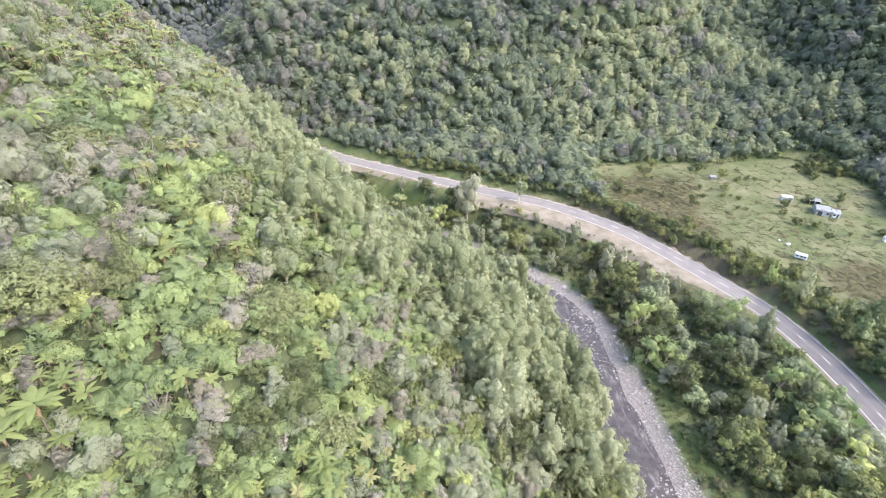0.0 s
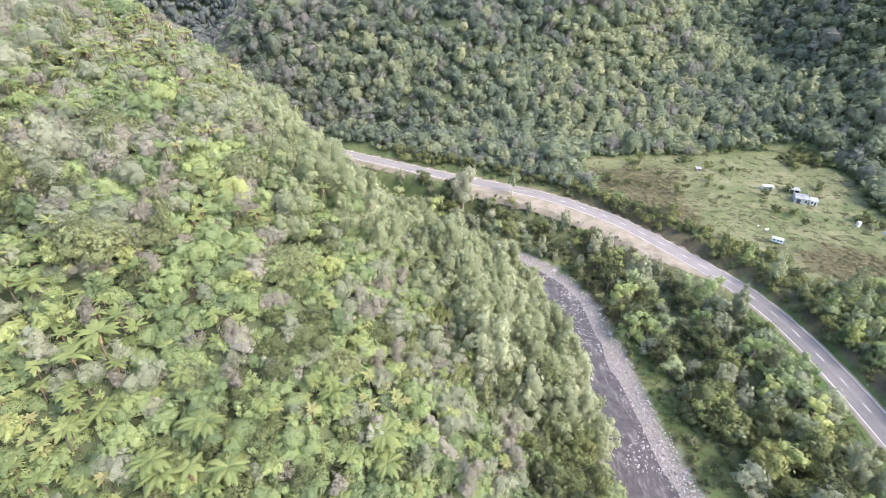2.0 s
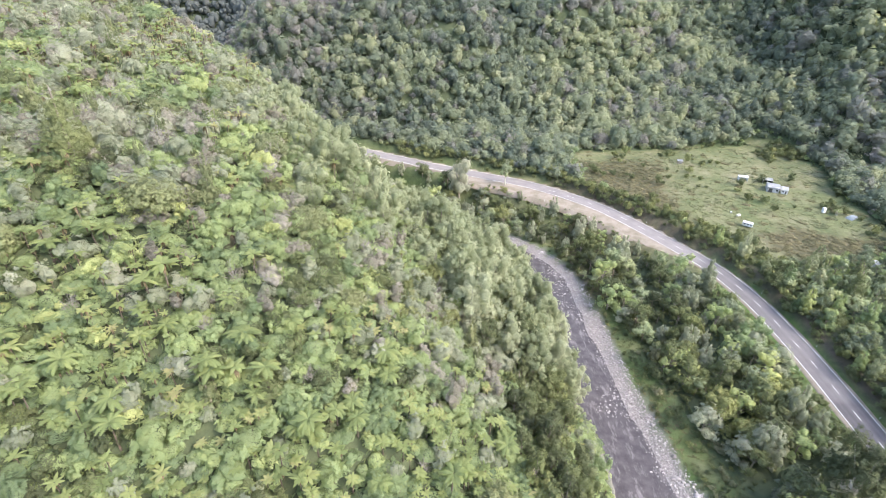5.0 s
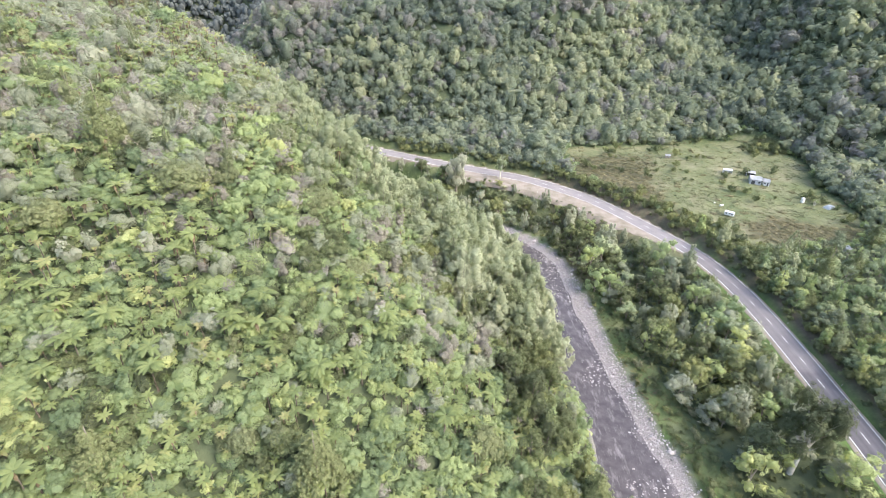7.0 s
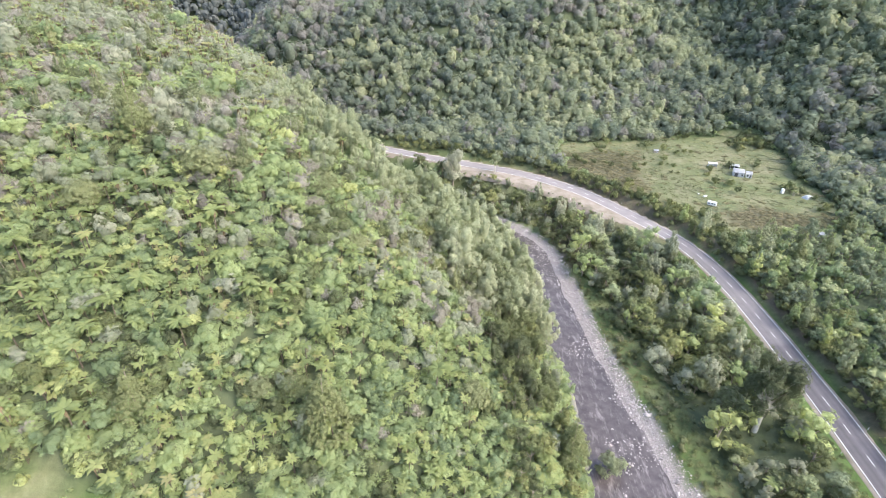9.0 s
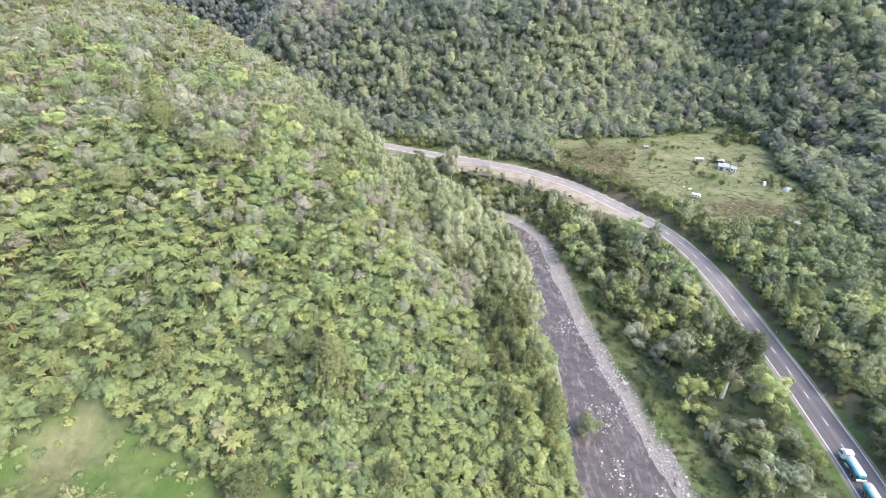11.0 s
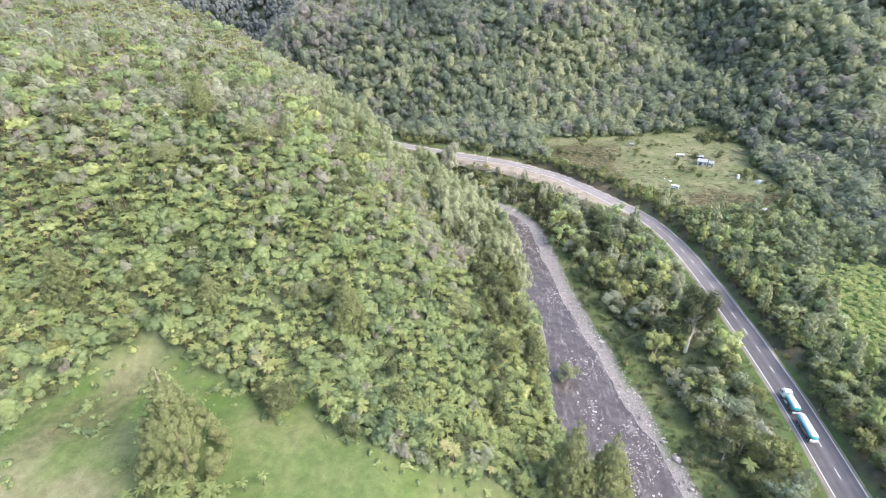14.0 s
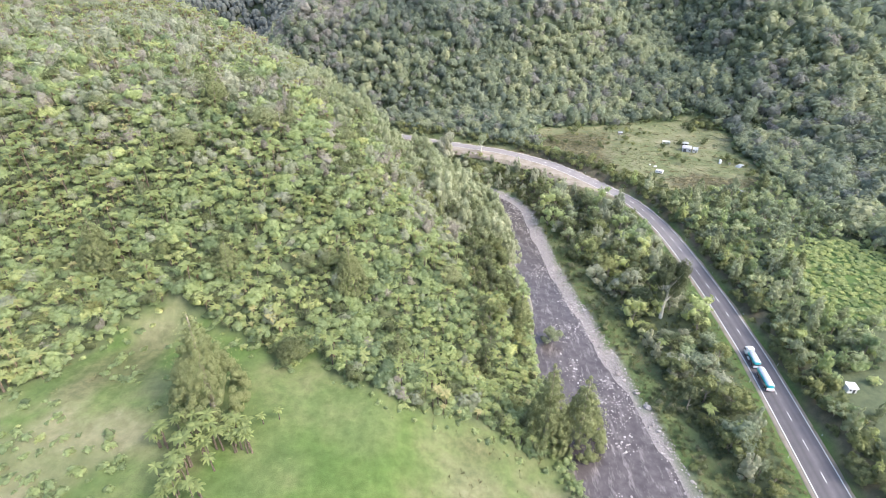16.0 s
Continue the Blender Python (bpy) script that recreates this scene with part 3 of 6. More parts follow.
def leaf_cards(rng, at, out, size, flat=0.0, long=1.5):
    """Folded leaf sprays at the points, facing roughly outwards: two triangles each."""
    k = len(at)
    nrm = out + rng.normal(0, 0.42, (k, 3))
    nrm[:, 2] += 0.35 + flat
    nrm /= np.linalg.norm(nrm, axis=1)[:, None]
    ax = np.cross(nrm, rng.normal(0, 1, (k, 3)))
    ax /= np.linalg.norm(ax, axis=1)[:, None] + 1e-6
    bx = np.cross(nrm, ax)
    s = size * rng.uniform(0.6, 1.35, (k, 1))
    p0, p1 = at - ax * s * long * 0.5, at + ax * s * long * 0.5 - nrm * s * 0.15
    p2, p3 = at + bx * s * 0.5 - nrm * s * 0.22, at - bx * s * 0.5 - nrm * s * 0.22
    v = np.stack([p0, p2, p1, p3], 1).reshape(-1, 3)
    i = np.arange(k)[:, None] * 4
    return v, np.vstack([i + [0, 2, 1], i + [0, 3, 2]])


def merge(pieces):
    """pieces: (points, triangles, material). One set of arrays."""
    vs, ts, ms, o = [], [], [], 0
    for v, t, m in pieces:
        vs.append(v), ts.append(t + o), ms.append(np.full(len(t), m))
        o += len(v)
    return np.vstack(vs), np.vstack(ts), np.concatenate(ms)


LUMP_F = ICO_F[ICO_V[ICO_F].mean(1)[:, 2] > -0.7]


def crown(rng, lobes, leaves, size, flat=0.0, core=0.8, long=1.5):
    """Leafy lobes (x, y, z, rx, rz): a rounded, uneven mass each, with leaf sprays breaking its outline."""
    pieces = []
    area = np.array([a[3] * a[4] for a in lobes])
    for (x, y, z, rx, rz), share in zip(lobes, area / area.sum()):
        a = rng.uniform(0, 6.283)
        turn = np.array([[math.cos(a), -math.sin(a), 0], [math.sin(a), math.cos(a), 0], [0, 0, 1]])
        v = (ICO_V * rng.uniform(0.68, 1.2, (12, 1))) @ turn.T * np.array([rx, rx, rz]) * core + [x, y, z]
        pieces.append((v, LUMP_F.copy(), 0))
        k = int(leaves * share + rng.uniform(0, 1))
        if not k:
            continue
        d = rng.normal(0, 1, (k, 3))
        d[:, 2] = np.where(d[:, 2] < -0.3, -d[:, 2] * 0.6, d[:, 2])
        d /= np.linalg.norm(d, axis=1)[:, None]
        p = d * np.array([rx, rx, rz]) * rng.uniform(0.78, 1.14, (k, 1)) + [x, y, z]
        v, t = leaf_cards(rng, p, d, size, flat, long)
        pieces.append((v, t, 0))
    return merge(pieces)


def stem(rng, h, r, bend=0.4, n=6, base=(0, 0, 0), rings=4):
    """A tapered trunk with a slight bend."""
    ang = np.arange(n) / n * 2 * math.pi
    bx, by = rng.normal(0, bend, 2)
    vs = []
    for i in range(rings + 1):
        f = i / rings
        rr = r * (1.25 - 0.9 * f if i else 1.5)
        c = np.array(base) + [bx * f * f, by * f * f, h * f]
        vs.append(np.column_stack([c[0] + rr * np.cos(ang), c[1] + rr * np.sin(ang), np.full(n, c[2])]))
    i, k = np.meshgrid(np.arange(rings), np.arange(n), indexing="ij")
    a, b2 = (i * n + k).ravel(), (i * n + (k + 1) % n).ravel()
    return np.vstack(vs), np.vstack([np.column_stack([a, b2, b2 + n]), np.column_stack([a, b2 + n, a + n])])


def limb(a, b, r0, r1, n=4):
    a, b = np.array(a, float), np.array(b, float)
    d = (b - a) / np.linalg.norm(b - a)
    u = np.cross(d, [0.3, 0.2, 0.9])
    u /= np.linalg.norm(u)
    w = np.cross(d, u)
    ang = np.arange(n) / n * 2 * math.pi
    ring = np.cos(ang)[:, None] * u + np.sin(ang)[:, None] * w
    k = np.arange(n)
    return np.vstack([a + ring * r0, b + ring * r1]), np.vstack([np.column_stack([k, (k + 1) % n, (k + 1) % n + n]), np.column_stack([k, (k + 1) % n + n, k + n])])


def shrub(rng, r=1.7, h=2.6, lobes=4, leaves=120, size=0.36, flat=0.0, core=0.8):
    """A bush: a middle dome with smaller leafy lobes round it."""
    ls = [(0, 0, h * 0.52, r * 0.72, h * 0.5)]
    turn = rng.uniform(0, 6.283)
    for i in range(lobes - 1):
        a, d = turn + i * 6.283 / max(lobes - 1, 1) + rng.uniform(-0.4, 0.4), r * rng.uniform(0.5, 0.75)
        ls.append((d * math.cos(a), d * math.sin(a), h * rng.uniform(0.3, 0.72), r * rng.uniform(0.34, 0.5), h * rng.uniform(0.2, 0.32)))
    return crown(rng, ls, leaves, size, flat, core)


def low_mat(rng, r=2.0, h=0.3, leaves=26, size=0.8):
    """A flat patch of low growth."""
    return crown(rng, [(0, 0, 0, r, h), (r * 0.4, r * 0.3, 0, r * 0.7, h * 0.8)], leaves, size, 1.0, 0.8)


def broadleaf(rng, h=8.0, r=3.0, lobes=8, leaves=260, size=0.5, low=0.35):
    """A round-headed tree: trunk, limbs, lobed crown."""
    tv, tt_ = stem(rng, h * 0.8, 0.04 * h * 0.5, 0.3)
    ls, pieces = [(0, 0, h * 0.72, r * 0.62, h * 0.27)], [(tv, tt_, 1)]
    for i in range(lobes - 1):
        a = i * 2.4 + rng.uniform(-0.4, 0.4)
        f = rng.uniform(low, 0.85)
        d = r * rng.uniform(0.45, 0.75) * (1.15 - 0.5 * abs(f - 0.5))
        c = (d * math.cos(a), d * math.sin(a), h * f)
        ls.append((*c, r * rng.uniform(0.32, 0.5), h * rng.uniform(0.12, 0.2)))
        v, t = limb((0, 0, h * f * 0.6), c, 0.012 * h, 0.004 * h)
        pieces.append((v, t, 1))
    return merge(pieces + [crown(rng, ls, leaves, size)])


def columnar(rng, h=12.0, r=2.6, tiers=9, leaves=300, size=0.5, point=0.15, drop=0.08):
    """An upright tree, leafy almost to the ground, its rings of lobes widest low down; point: how sharp its top is."""
    tv, tt_ = stem(rng, h * 0.85, 0.016 * h, 0.2)
    ls = [(0, 0, h * 0.42, r * 0.6, h * 0.36)]
    for i in range(tiers):
        f = drop + (0.97 - drop) * (i + 0.5) / tiers
        blunt, sharp = math.sin(math.pi * (0.16 + 0.8 * f)) ** 0.7, min(1.0, f * 4 + 0.45) * (1 - f) ** 0.75 + 0.06
        w = r * (blunt * (1 - point) + sharp * point)
        k = max(1, round(4.2 * w / r))
        for j_ in range(k):
            a, d = (j_ + rng.uniform(0.2, 0.8)) / k * 6.283 + i, w * rng.uniform(0.5, 0.72)
            ls.append((d * math.cos(a), d * math.sin(a), h * f + rng.uniform(-0.3, 0.3) * h / tiers, max(0.3, w * rng.uniform(0.34, 0.5)), h / tiers * rng.uniform(0.6, 0.95)))
    return merge([(tv, tt_, 1), crown(rng, ls, leaves, size)])


def tufted(rng, h=9.0, r=3.2, lobes=14, leaves=90, size=0.55, low=0.12):
    """A bushy tree, leafy to the ground: upright tufts crowd over a broad uneven crown."""
    tv, tt_ = stem(rng, h * 0.75, 0.02 * h, 0.4)
    ls = [(0, 0, h * 0.45, r * 0.66, h * 0.4)]
    for i in range(lobes):
        a, f = i * 2.4 + rng.uniform(-0.5, 0.5), low + (0.9 - low) * ((i + rng.uniform(0, 1)) / lobes) ** 0.8
        w = r * math.sqrt(max(0.08, 1 - ((f - 0.3) / 0.68) ** 2)) * rng.uniform(0.6, 0.95)
        k = r * rng.uniform(0.24, 0.4)
        ls.append((w * math.cos(a), w * math.sin(a), h * f, k, k * rng.uniform(1.2, 1.8)))
    return merge([(tv, tt_, 1), crown(rng, ls, leaves, size)])


def dome(rng, h=6.0, r=3.6, leaves=700, size=0.4):
    """A smooth, dense dome of fine foliage, low to the ground."""
    tv, tt_ = stem(rng, h * 0.6, 0.02 * h, 0.2)
    ls = [(0, 0, h * 0.5, r * 0.88, h * 0.46)]
    for i in range(16):
        a, f = i * 2.4, (i + 0.5) / 16
        d = r * 0.72 * math.sqrt(f)
        ls.append((d * math.cos(a), d * math.sin(a), h * (0.8 - 0.45 * f), r * rng.uniform(0.26, 0.36), h * rng.uniform(0.14, 0.2)))
    return merge([(tv, tt_, 1), crown(rng, ls, leaves, size)])


def cone_tree(rng, h=20.0, r=6.0, n=90, leaves=2200, size=0.5):
    """A dense full conifer: a blunt cone of many small drooping sprays."""
    tv, tt_ = stem(rng, h * 0.9, 0.018 * h, 0.2)
    ls = [(0, 0, h * 0.34, r * 0.78, h * 0.33), (0, 0, h * 0.6, r * 0.38, h * 0.28)]
    for i in range(n):
        f = 1 - math.sqrt((i + 0.5) / n)
        w = r * (1 - f) ** 0.95 * min(1.0, 0.8 + 1.6 * f) * 1.13
        a = i * 2.39996 + rng.uniform(-0.2, 0.2)
        k = r * rng.uniform(0.14, 0.21) * (1 - 0.5 * f)
        ls.append(((w - k * 0.7) * math.cos(a), (w - k * 0.7) * math.sin(a), h * (0.03 + 0.93 * f), k, k * rng.uniform(1.0, 1.5)))
    return merge([(tv, tt_, 1), crown(rng, ls, leaves, size)])


def frond(rng, a, length, lift, droop, pairs=8, wide=0.55):
    """One arching fern frond: a rib with tapering leaflets on both sides."""
    f = np.linspace(0, 1, pairs + 1)
    rad = length * f * (1 - 0.12 * f)
    z = lift * f * 1.5 - droop * f ** 2.2
    c, s = math.cos(a), math.sin(a)
    mid = np.column_stack([rad * c, rad * s, z])
    w = wide * np.sin(np.pi * np.clip(0.12 + 0.86 * f, 0, 1)) ** 0.8
    side = np.array([-s, c, 0.0])
    vs, ts, o = [], [], 0
    for i in range(pairs):
        for sg in (-1, 1):
            tip = mid[i] * 0.35 + mid[i + 1] * 0.65 + sg * side * w[i] + [0, 0, -0.22 * w[i]]
            vs += [mid[i], mid[i + 1] + 0.6 * (mid[i + 1] - mid[i]), tip]
            ts.append((o, o + 1, o + 2))
            o += 3
    return np.array(vs), np.array(ts)


def blade(a, length, lift, droop, wide):
    """One arching frond seen from afar: a lance-shaped blade folded along its rib."""
    c, s_ = math.cos(a), math.sin(a)
    vs = []
    for f, w in ((0.06, 0.25), (0.36, 1.0), (0.7, 0.8), (1.0, 0.0)):
        rad, z = length * f * (1 - 0.12 * f), lift * f * 1.5 - droop * f ** 2.2
        hw = wide * w
        for g in ((-1, 0, 1) if w else (0,)):
            vs.append((rad * c - g * hw * s_, rad * s_ + g * hw * c, z - 0.3 * hw * abs(g)))
    ts = []
    for k in (0, 3):
        for q_ in (0, 1):
            ts += [(k + q_, k + q_ + 3, k + q_ + 1), (k + q_ + 1, k + q_ + 3, k + q_ + 4)]
    ts += [(6, 9, 7), (7, 9, 8)]
    return np.array(vs), np.array(ts)


def fern(rng, h=3.2, fronds=12, length=2.0, skirt=5):
    tv, tt_ = stem(rng, h, 0.1, 0.15, 4, rings=1)
    top = tv[-4:].mean(0)
    pieces = [(tv, tt_, 1)]
    for i in range(fronds):
        v, t = blade(i * 2.4 + rng.uniform(-0.25, 0.25), length * rng.uniform(0.7, 1.1), rng.uniform(0.1, 0.8) * length * 0.5, rng.uniform(0.4, 0.9) * length * 0.55, rng.uniform(0.125, 0.16) * length)
        pieces.append((v + top, t, 0))
    # dead fronds hanging round the neck
    for i in range(skirt):
        a = i * 2.4 + rng.uniform(-0.5, 0.5)
        c, s_, ln = math.cos(a), math.sin(a), length * rng.uniform(0.5, 0.9)
        v = np.array([(0.05 * c, 0.05 * s_, -0.05), (0.34 * ln * c - 0.13 * s_, 0.34 * ln * s_ + 0.13 * c, -0.3 * ln), (0.34 * ln * c + 0.13 * s_, 0.34 * ln * s_ - 0.13 * c, -0.3 * ln), (0.42 * ln * c, 0.42 * ln * s_, -ln)])
        pieces.append((v + top, np.array([(0, 1, 2), (1, 3, 2)]), 2))
    return merge(pieces)


def bare(rng, h=3.2, r=1.6, n=13):
    """A grey leafless shrub of many thin branches."""
    pieces = []
    for i in range(n):
        a, e = rng.uniform(0, 6.3), rng.uniform(0.4, 1.0)
        base = np.array([rng.normal(0, 0.15), rng.normal(0, 0.15), h * rng.uniform(0, 0.35)])
        tip = base + [r * math.cos(a) * rng.uniform(0.5, 1) * (1.2 - e), r * math.sin(a) * rng.uniform(0.5, 1) * (1.2 - e), (h - base[2]) * e * rng.uniform(0.6, 1)]
        v, t = limb(base, tip, 0.045, 0.015, 3)
        pieces.append((v, t, 0))
        for _ in range(2):
            f = rng.uniform(0.4, 0.9)
            q0 = base + (tip - base) * f
            q1 = q0 + rng.normal(0, 0.3, 3) + [0, 0, 0.25]
            v, t = limb(q0, q1, 0.026, 0.012, 3)
            pieces.append((v, t, 0))
    return merge(pieces)


def tussock(rng, r=0.8, h=0.4, blades=26):
    vs, ts = [], []
    for i in range(blades):
        a, d = rng.uniform(0, 6.3), rng.uniform(0, r * 0.5)
        p = np.array([d * math.cos(a), d * math.sin(a), 0])
        q_ = np.array([-math.sin(a), math.cos(a), 0]) * 0.07
        tip = p + [r * math.cos(a) * rng.uniform(0.3, 1), r * math.sin(a) * rng.uniform(0.3, 1), h * rng.uniform(0.5, 1)]
        o = len(vs)
        vs += [p - q_, p + q_, tip]
        ts.append((o, o + 1, o + 2))
    return np.array(vs), np.array(ts), np.zeros(len(ts), int)


def scatter(name, label, category, shapes, mats, x, y, scale, tint, rng, sink=0.15, stretch=0.2):
    """Many plants as one object: each takes one of the shapes, turned, scaled and tinted."""
    z = land(x, y) - sink * scale
    which = rng.randint(0, len(shapes), len(x))
    V, T, M, C, o = [], [], [], [], 0
    for w, (v, t, mi) in enumerate(shapes):
        sel = np.where(which == w)[0]
        if not len(sel):
            continue
        a = rng.uniform(0, 2 * math.pi, len(sel))
        c, s = np.cos(a)[:, None], np.sin(a)[:, None]
        sc = scale[sel][:, None]
        st = sc * rng.uniform(1 - stretch, 1 + stretch, (len(sel), 1))
        X = (v[None, :, 0] * c - v[None, :, 1] * s) * sc + x[sel][:, None]
        Y = (v[None, :, 0] * s + v[None, :, 1] * c) * sc + y[sel][:, None]
        Z = v[None, :, 2] * st + z[sel][:, None]
        V.append(np.stack([X, Y, Z], 2).reshape(-1, 3))
        T.append((t[None] + (np.arange(len(sel)) * len(v))[:, None, None] + o).reshape(-1, 3))
        M.append(np.tile(mi, len(sel)))
        C.append(np.repeat(tint[sel], len(v)))
        o += len(sel) * len(v)
    me = mesh_np(name, np.vstack(V), np.vstack(T), mats, np.concatenate(M), True, tint=np.concatenate(C))
    return tagged(new(name, me), label, category, kind="stuff")


def jitter_grid(rng, x0, x1, y0, y1, step, loose=0.55):
    a, b_ = np.meshgrid(np.arange(x0, x1, step), np.arange(y0, y1, step * 0.87), indexing="ij")
    a = a + (np.arange(b_.shape[1]) % 2)[None, :] * step * 0.5
    return (a + rng.uniform(-loose, loose, a.shape) * step).ravel(), (b_ + rng.uniform(-loose, loose, a.shape) * step).ravel()


rng = np.random.RandomState(11)
SHRUBS = [shrub(rng, rng.uniform(1.5, 2.2), rng.uniform(1.9, 3.1), 3, 52, 0.5) for _ in range(10)]
GREYS = [shrub(rng, rng.uniform(1.3, 1.9), rng.uniform(2.4, 3.8), 3, 56, 0.44) for _ in range(8)]
FERNS = [fern(rng, rng.uniform(2.6, 5.0), 13, rng.uniform(1.3, 1.9)) for _ in range(8)]
BARES = [merge([(*bare(rng, rng.uniform(3.2, 4.4), rng.uniform(2.0, 2.8), 12)[:2], 1), shrub(rng, rng.uniform(1.3, 1.8), rng.uniform(1.9, 2.6), 2, 32, 0.45)]) for _ in range(4)]
FARTREES = [shrub(rng, rng.uniform(2.5, 3.9), rng.uniform(4.6, 7.4), 2, 34, 1.0, 0.3, 0.84) for _ in range(14)]
LOWS = [shrub(rng, rng.uniform(1.6, 2.2), rng.uniform(2.2, 3.2), 2, 30, 0.65) for _ in range(6)]
ROUGHTREES = [shrub(rng, 3.2, 6.0, 2, 4, 1.6) for _ in range(3)]
TALLS = [broadleaf(rng, rng.uniform(7.5, 10), rng.uniform(2.8, 3.6), 7, 110, 0.65, 0.25) for _ in range(5)]
CONIFERS = [columnar(rng, rng.uniform(10, 12), rng.uniform(2.6, 3.0), 5, 160, 0.5, 0.5, 0.04) for _ in range(3)]

# ---- bush on the spur ----
def spur_cover():
    x, y = jitter_grid(rng, -185, 48, -42, 205, 2.5)
    r_, j_ = nearest(RIVER, x, y)
    crest = 160 + 0.46 * (-45 - x)
    keep = (r_ < -RIVER[j_, 2] - 1.5) & (lawn_mask(x, y) < 0.5) & (y < crest) & (x > -20 - 0.93 * (y + 118))
    x, y, r_ = x[keep], y[keep], r_[keep]
    zone, zone2 = rough_noise(x, y, 24), rough_noise(x + 300, y - 120, 17)
    zone3 = rough_noise(x - 140, y + 260, 20)
    u = rng.rand(len(x))
    # pale upright trees hold the flank above the river; ferns crowd the lower front
    flank = smooth(-6, 10, x + 34 + 0.36 * (y - 66) + 16 * (zone - 0.5)) * smooth(50, 66, y)
    ferny = 0.13 + 0.52 * smooth(0.38, 0.52, zone) * smooth(46, 22, y) + 0.5 * smooth(0.46, 0.58, zone2) * smooth(70, 105, y) + 0.22 * smooth(-48, -62, x) * smooth(25, 5, y)
    kind_ = np.where(u < ferny, 1, np.where(u < ferny + 0.24 + 0.4 * smooth(0.5, 0.6, zone3) * smooth(5, 25, y) - 0.2 * smooth(36, 20, y), 2, np.where((u > 1 - 0.03 - 0.04 * smooth(25, 45, y)) & (y > 12), 3, 0)))
    # darker rounded shrubs and brownish heath break the green of the upper slope
    kind_ = np.where((kind_ == 0) & (rng.rand(len(x)) < 0.16 + 0.3 * smooth(0.52, 0.6, zone3)), 7, kind_)
    kind_ = np.where(np.isin(kind_, (0, 2)) & (rng.rand(len(x)) < 0.02 + 0.17 * smooth(14, 42, y)), 8, kind_)
    kind_ = np.where(rng.rand(len(x)) < flank * 0.6, 5, kind_)
    kind_ = np.where((kind_ == 5) & (rng.rand(len(x)) < 0.62), -1, kind_)
    low = smooth(-40, -26, r_) * smooth(-15, -20, r_) * smooth(78, 58, y) * smooth(-8, 6, y)
    pick = rng.rand(len(x))
    kind_ = np.where(pick < low * 0.45, 4, np.where(pick < low * 0.75, -1, kind_))
    kind_ = np.where((kind_ == 2) & (rng.rand(len(x)) < 0.05) & (y > -5), 6, kind_)
    tint = np.clip(0.45 + 0.7 * (zone2 - 0.5) + rng.normal(0, 0.24, len(x)), 0, 1)
    size = rng.uniform(0.7, 1.35, len(x)) * (1 + 0.35 * (rng.rand(len(x)) < 0.12))
    size *= np.where(y < 60, np.interp(-r_ - RIVER[j_[keep], 2], [1.5, 11], [0.5, 1.0]), 1.0)
    for kd, nm, lb, ct, sh, mt, f in ((0, "native_scrub", "dense mixed green native scrub covering the hillside", "scrub", SHRUBS, [M_SHRUB], 1.3),
                                      (1, "tree_fern_stand", "yellow-green tree ferns crowding the hillside", "tree ferns", FERNS, [M_FERN, M_FERNBARK, M_RUST], 0.84),
                                      (2, "grey_scrub", "fine-leaved grey-green scrub among the ferns", "scrub", GREYS, [M_GREY], 1.3),
                                      (3, "dead_scrub", "leafless grey-brown shrubs on the hillside", "dead shrubs", BARES, [M_DEAD, M_TWIG], 1.2),
                                      (4, "hillside_trees", "taller green broadleaf trees near the river", "trees", TALLS, [M_BELT, M_BARK], 0.8),
                                      (5, "pale_flank_trees", "pale grey-green upright trees along the spur's flank", "trees", SMALLPALES, [M_PALE, M_BARK], 1.0),
                                      (7, "dark_scrub", "dark green rounded shrubs among the hillside scrub", "scrub", SHRUBS, [M_BELT], 1.35),
                                      (8, "heath_scrub", "brownish grey heath-like shrubs on the upper hillside", "scrub", GREYS, [M_HEATH], 1.2),
                                      (6, "olive_conifers", "small olive-green native conifers standing in the scrub", "trees", CONIFERS, [M_CONIFER, M_BARK], 0.6)):
        w = kind_ == kd
        px, py, ps, pt = x[w], y[w], size[w] * f, tint[w]
        if kd == 5:  # lower towards the far end of the spur
            ps = ps * np.interp(py, [100, 125], [1.0, 0.62])
        if kd == 1:  # ferns stand closer together
            k = len(px)
            px, py = np.concatenate([px, px + rng.normal(0, 1.5, k)]), np.concatenate([py, py + rng.normal(0, 1.5, k)])
            ps, pt = np.tile(ps, 2) * rng.uniform(0.8, 1.2, 2 * k), np.clip(np.tile(pt, 2) + rng.normal(0, 0.15, 2 * k), 0, 1)
            ok = lawn_mask(px, py) < 0.5
            px, py, ps, pt = px[ok], py[ok], ps[ok], pt[ok]
        scatter(nm, lb, ct, sh, mt, px, py, ps, pt, rng)


SMALLPALES = [tufted(rng, rng.uniform(6.5, 9.5), rng.uniform(2.9, 3.9), 8, 130, 0.6) for _ in range(8)]
spur_cover()


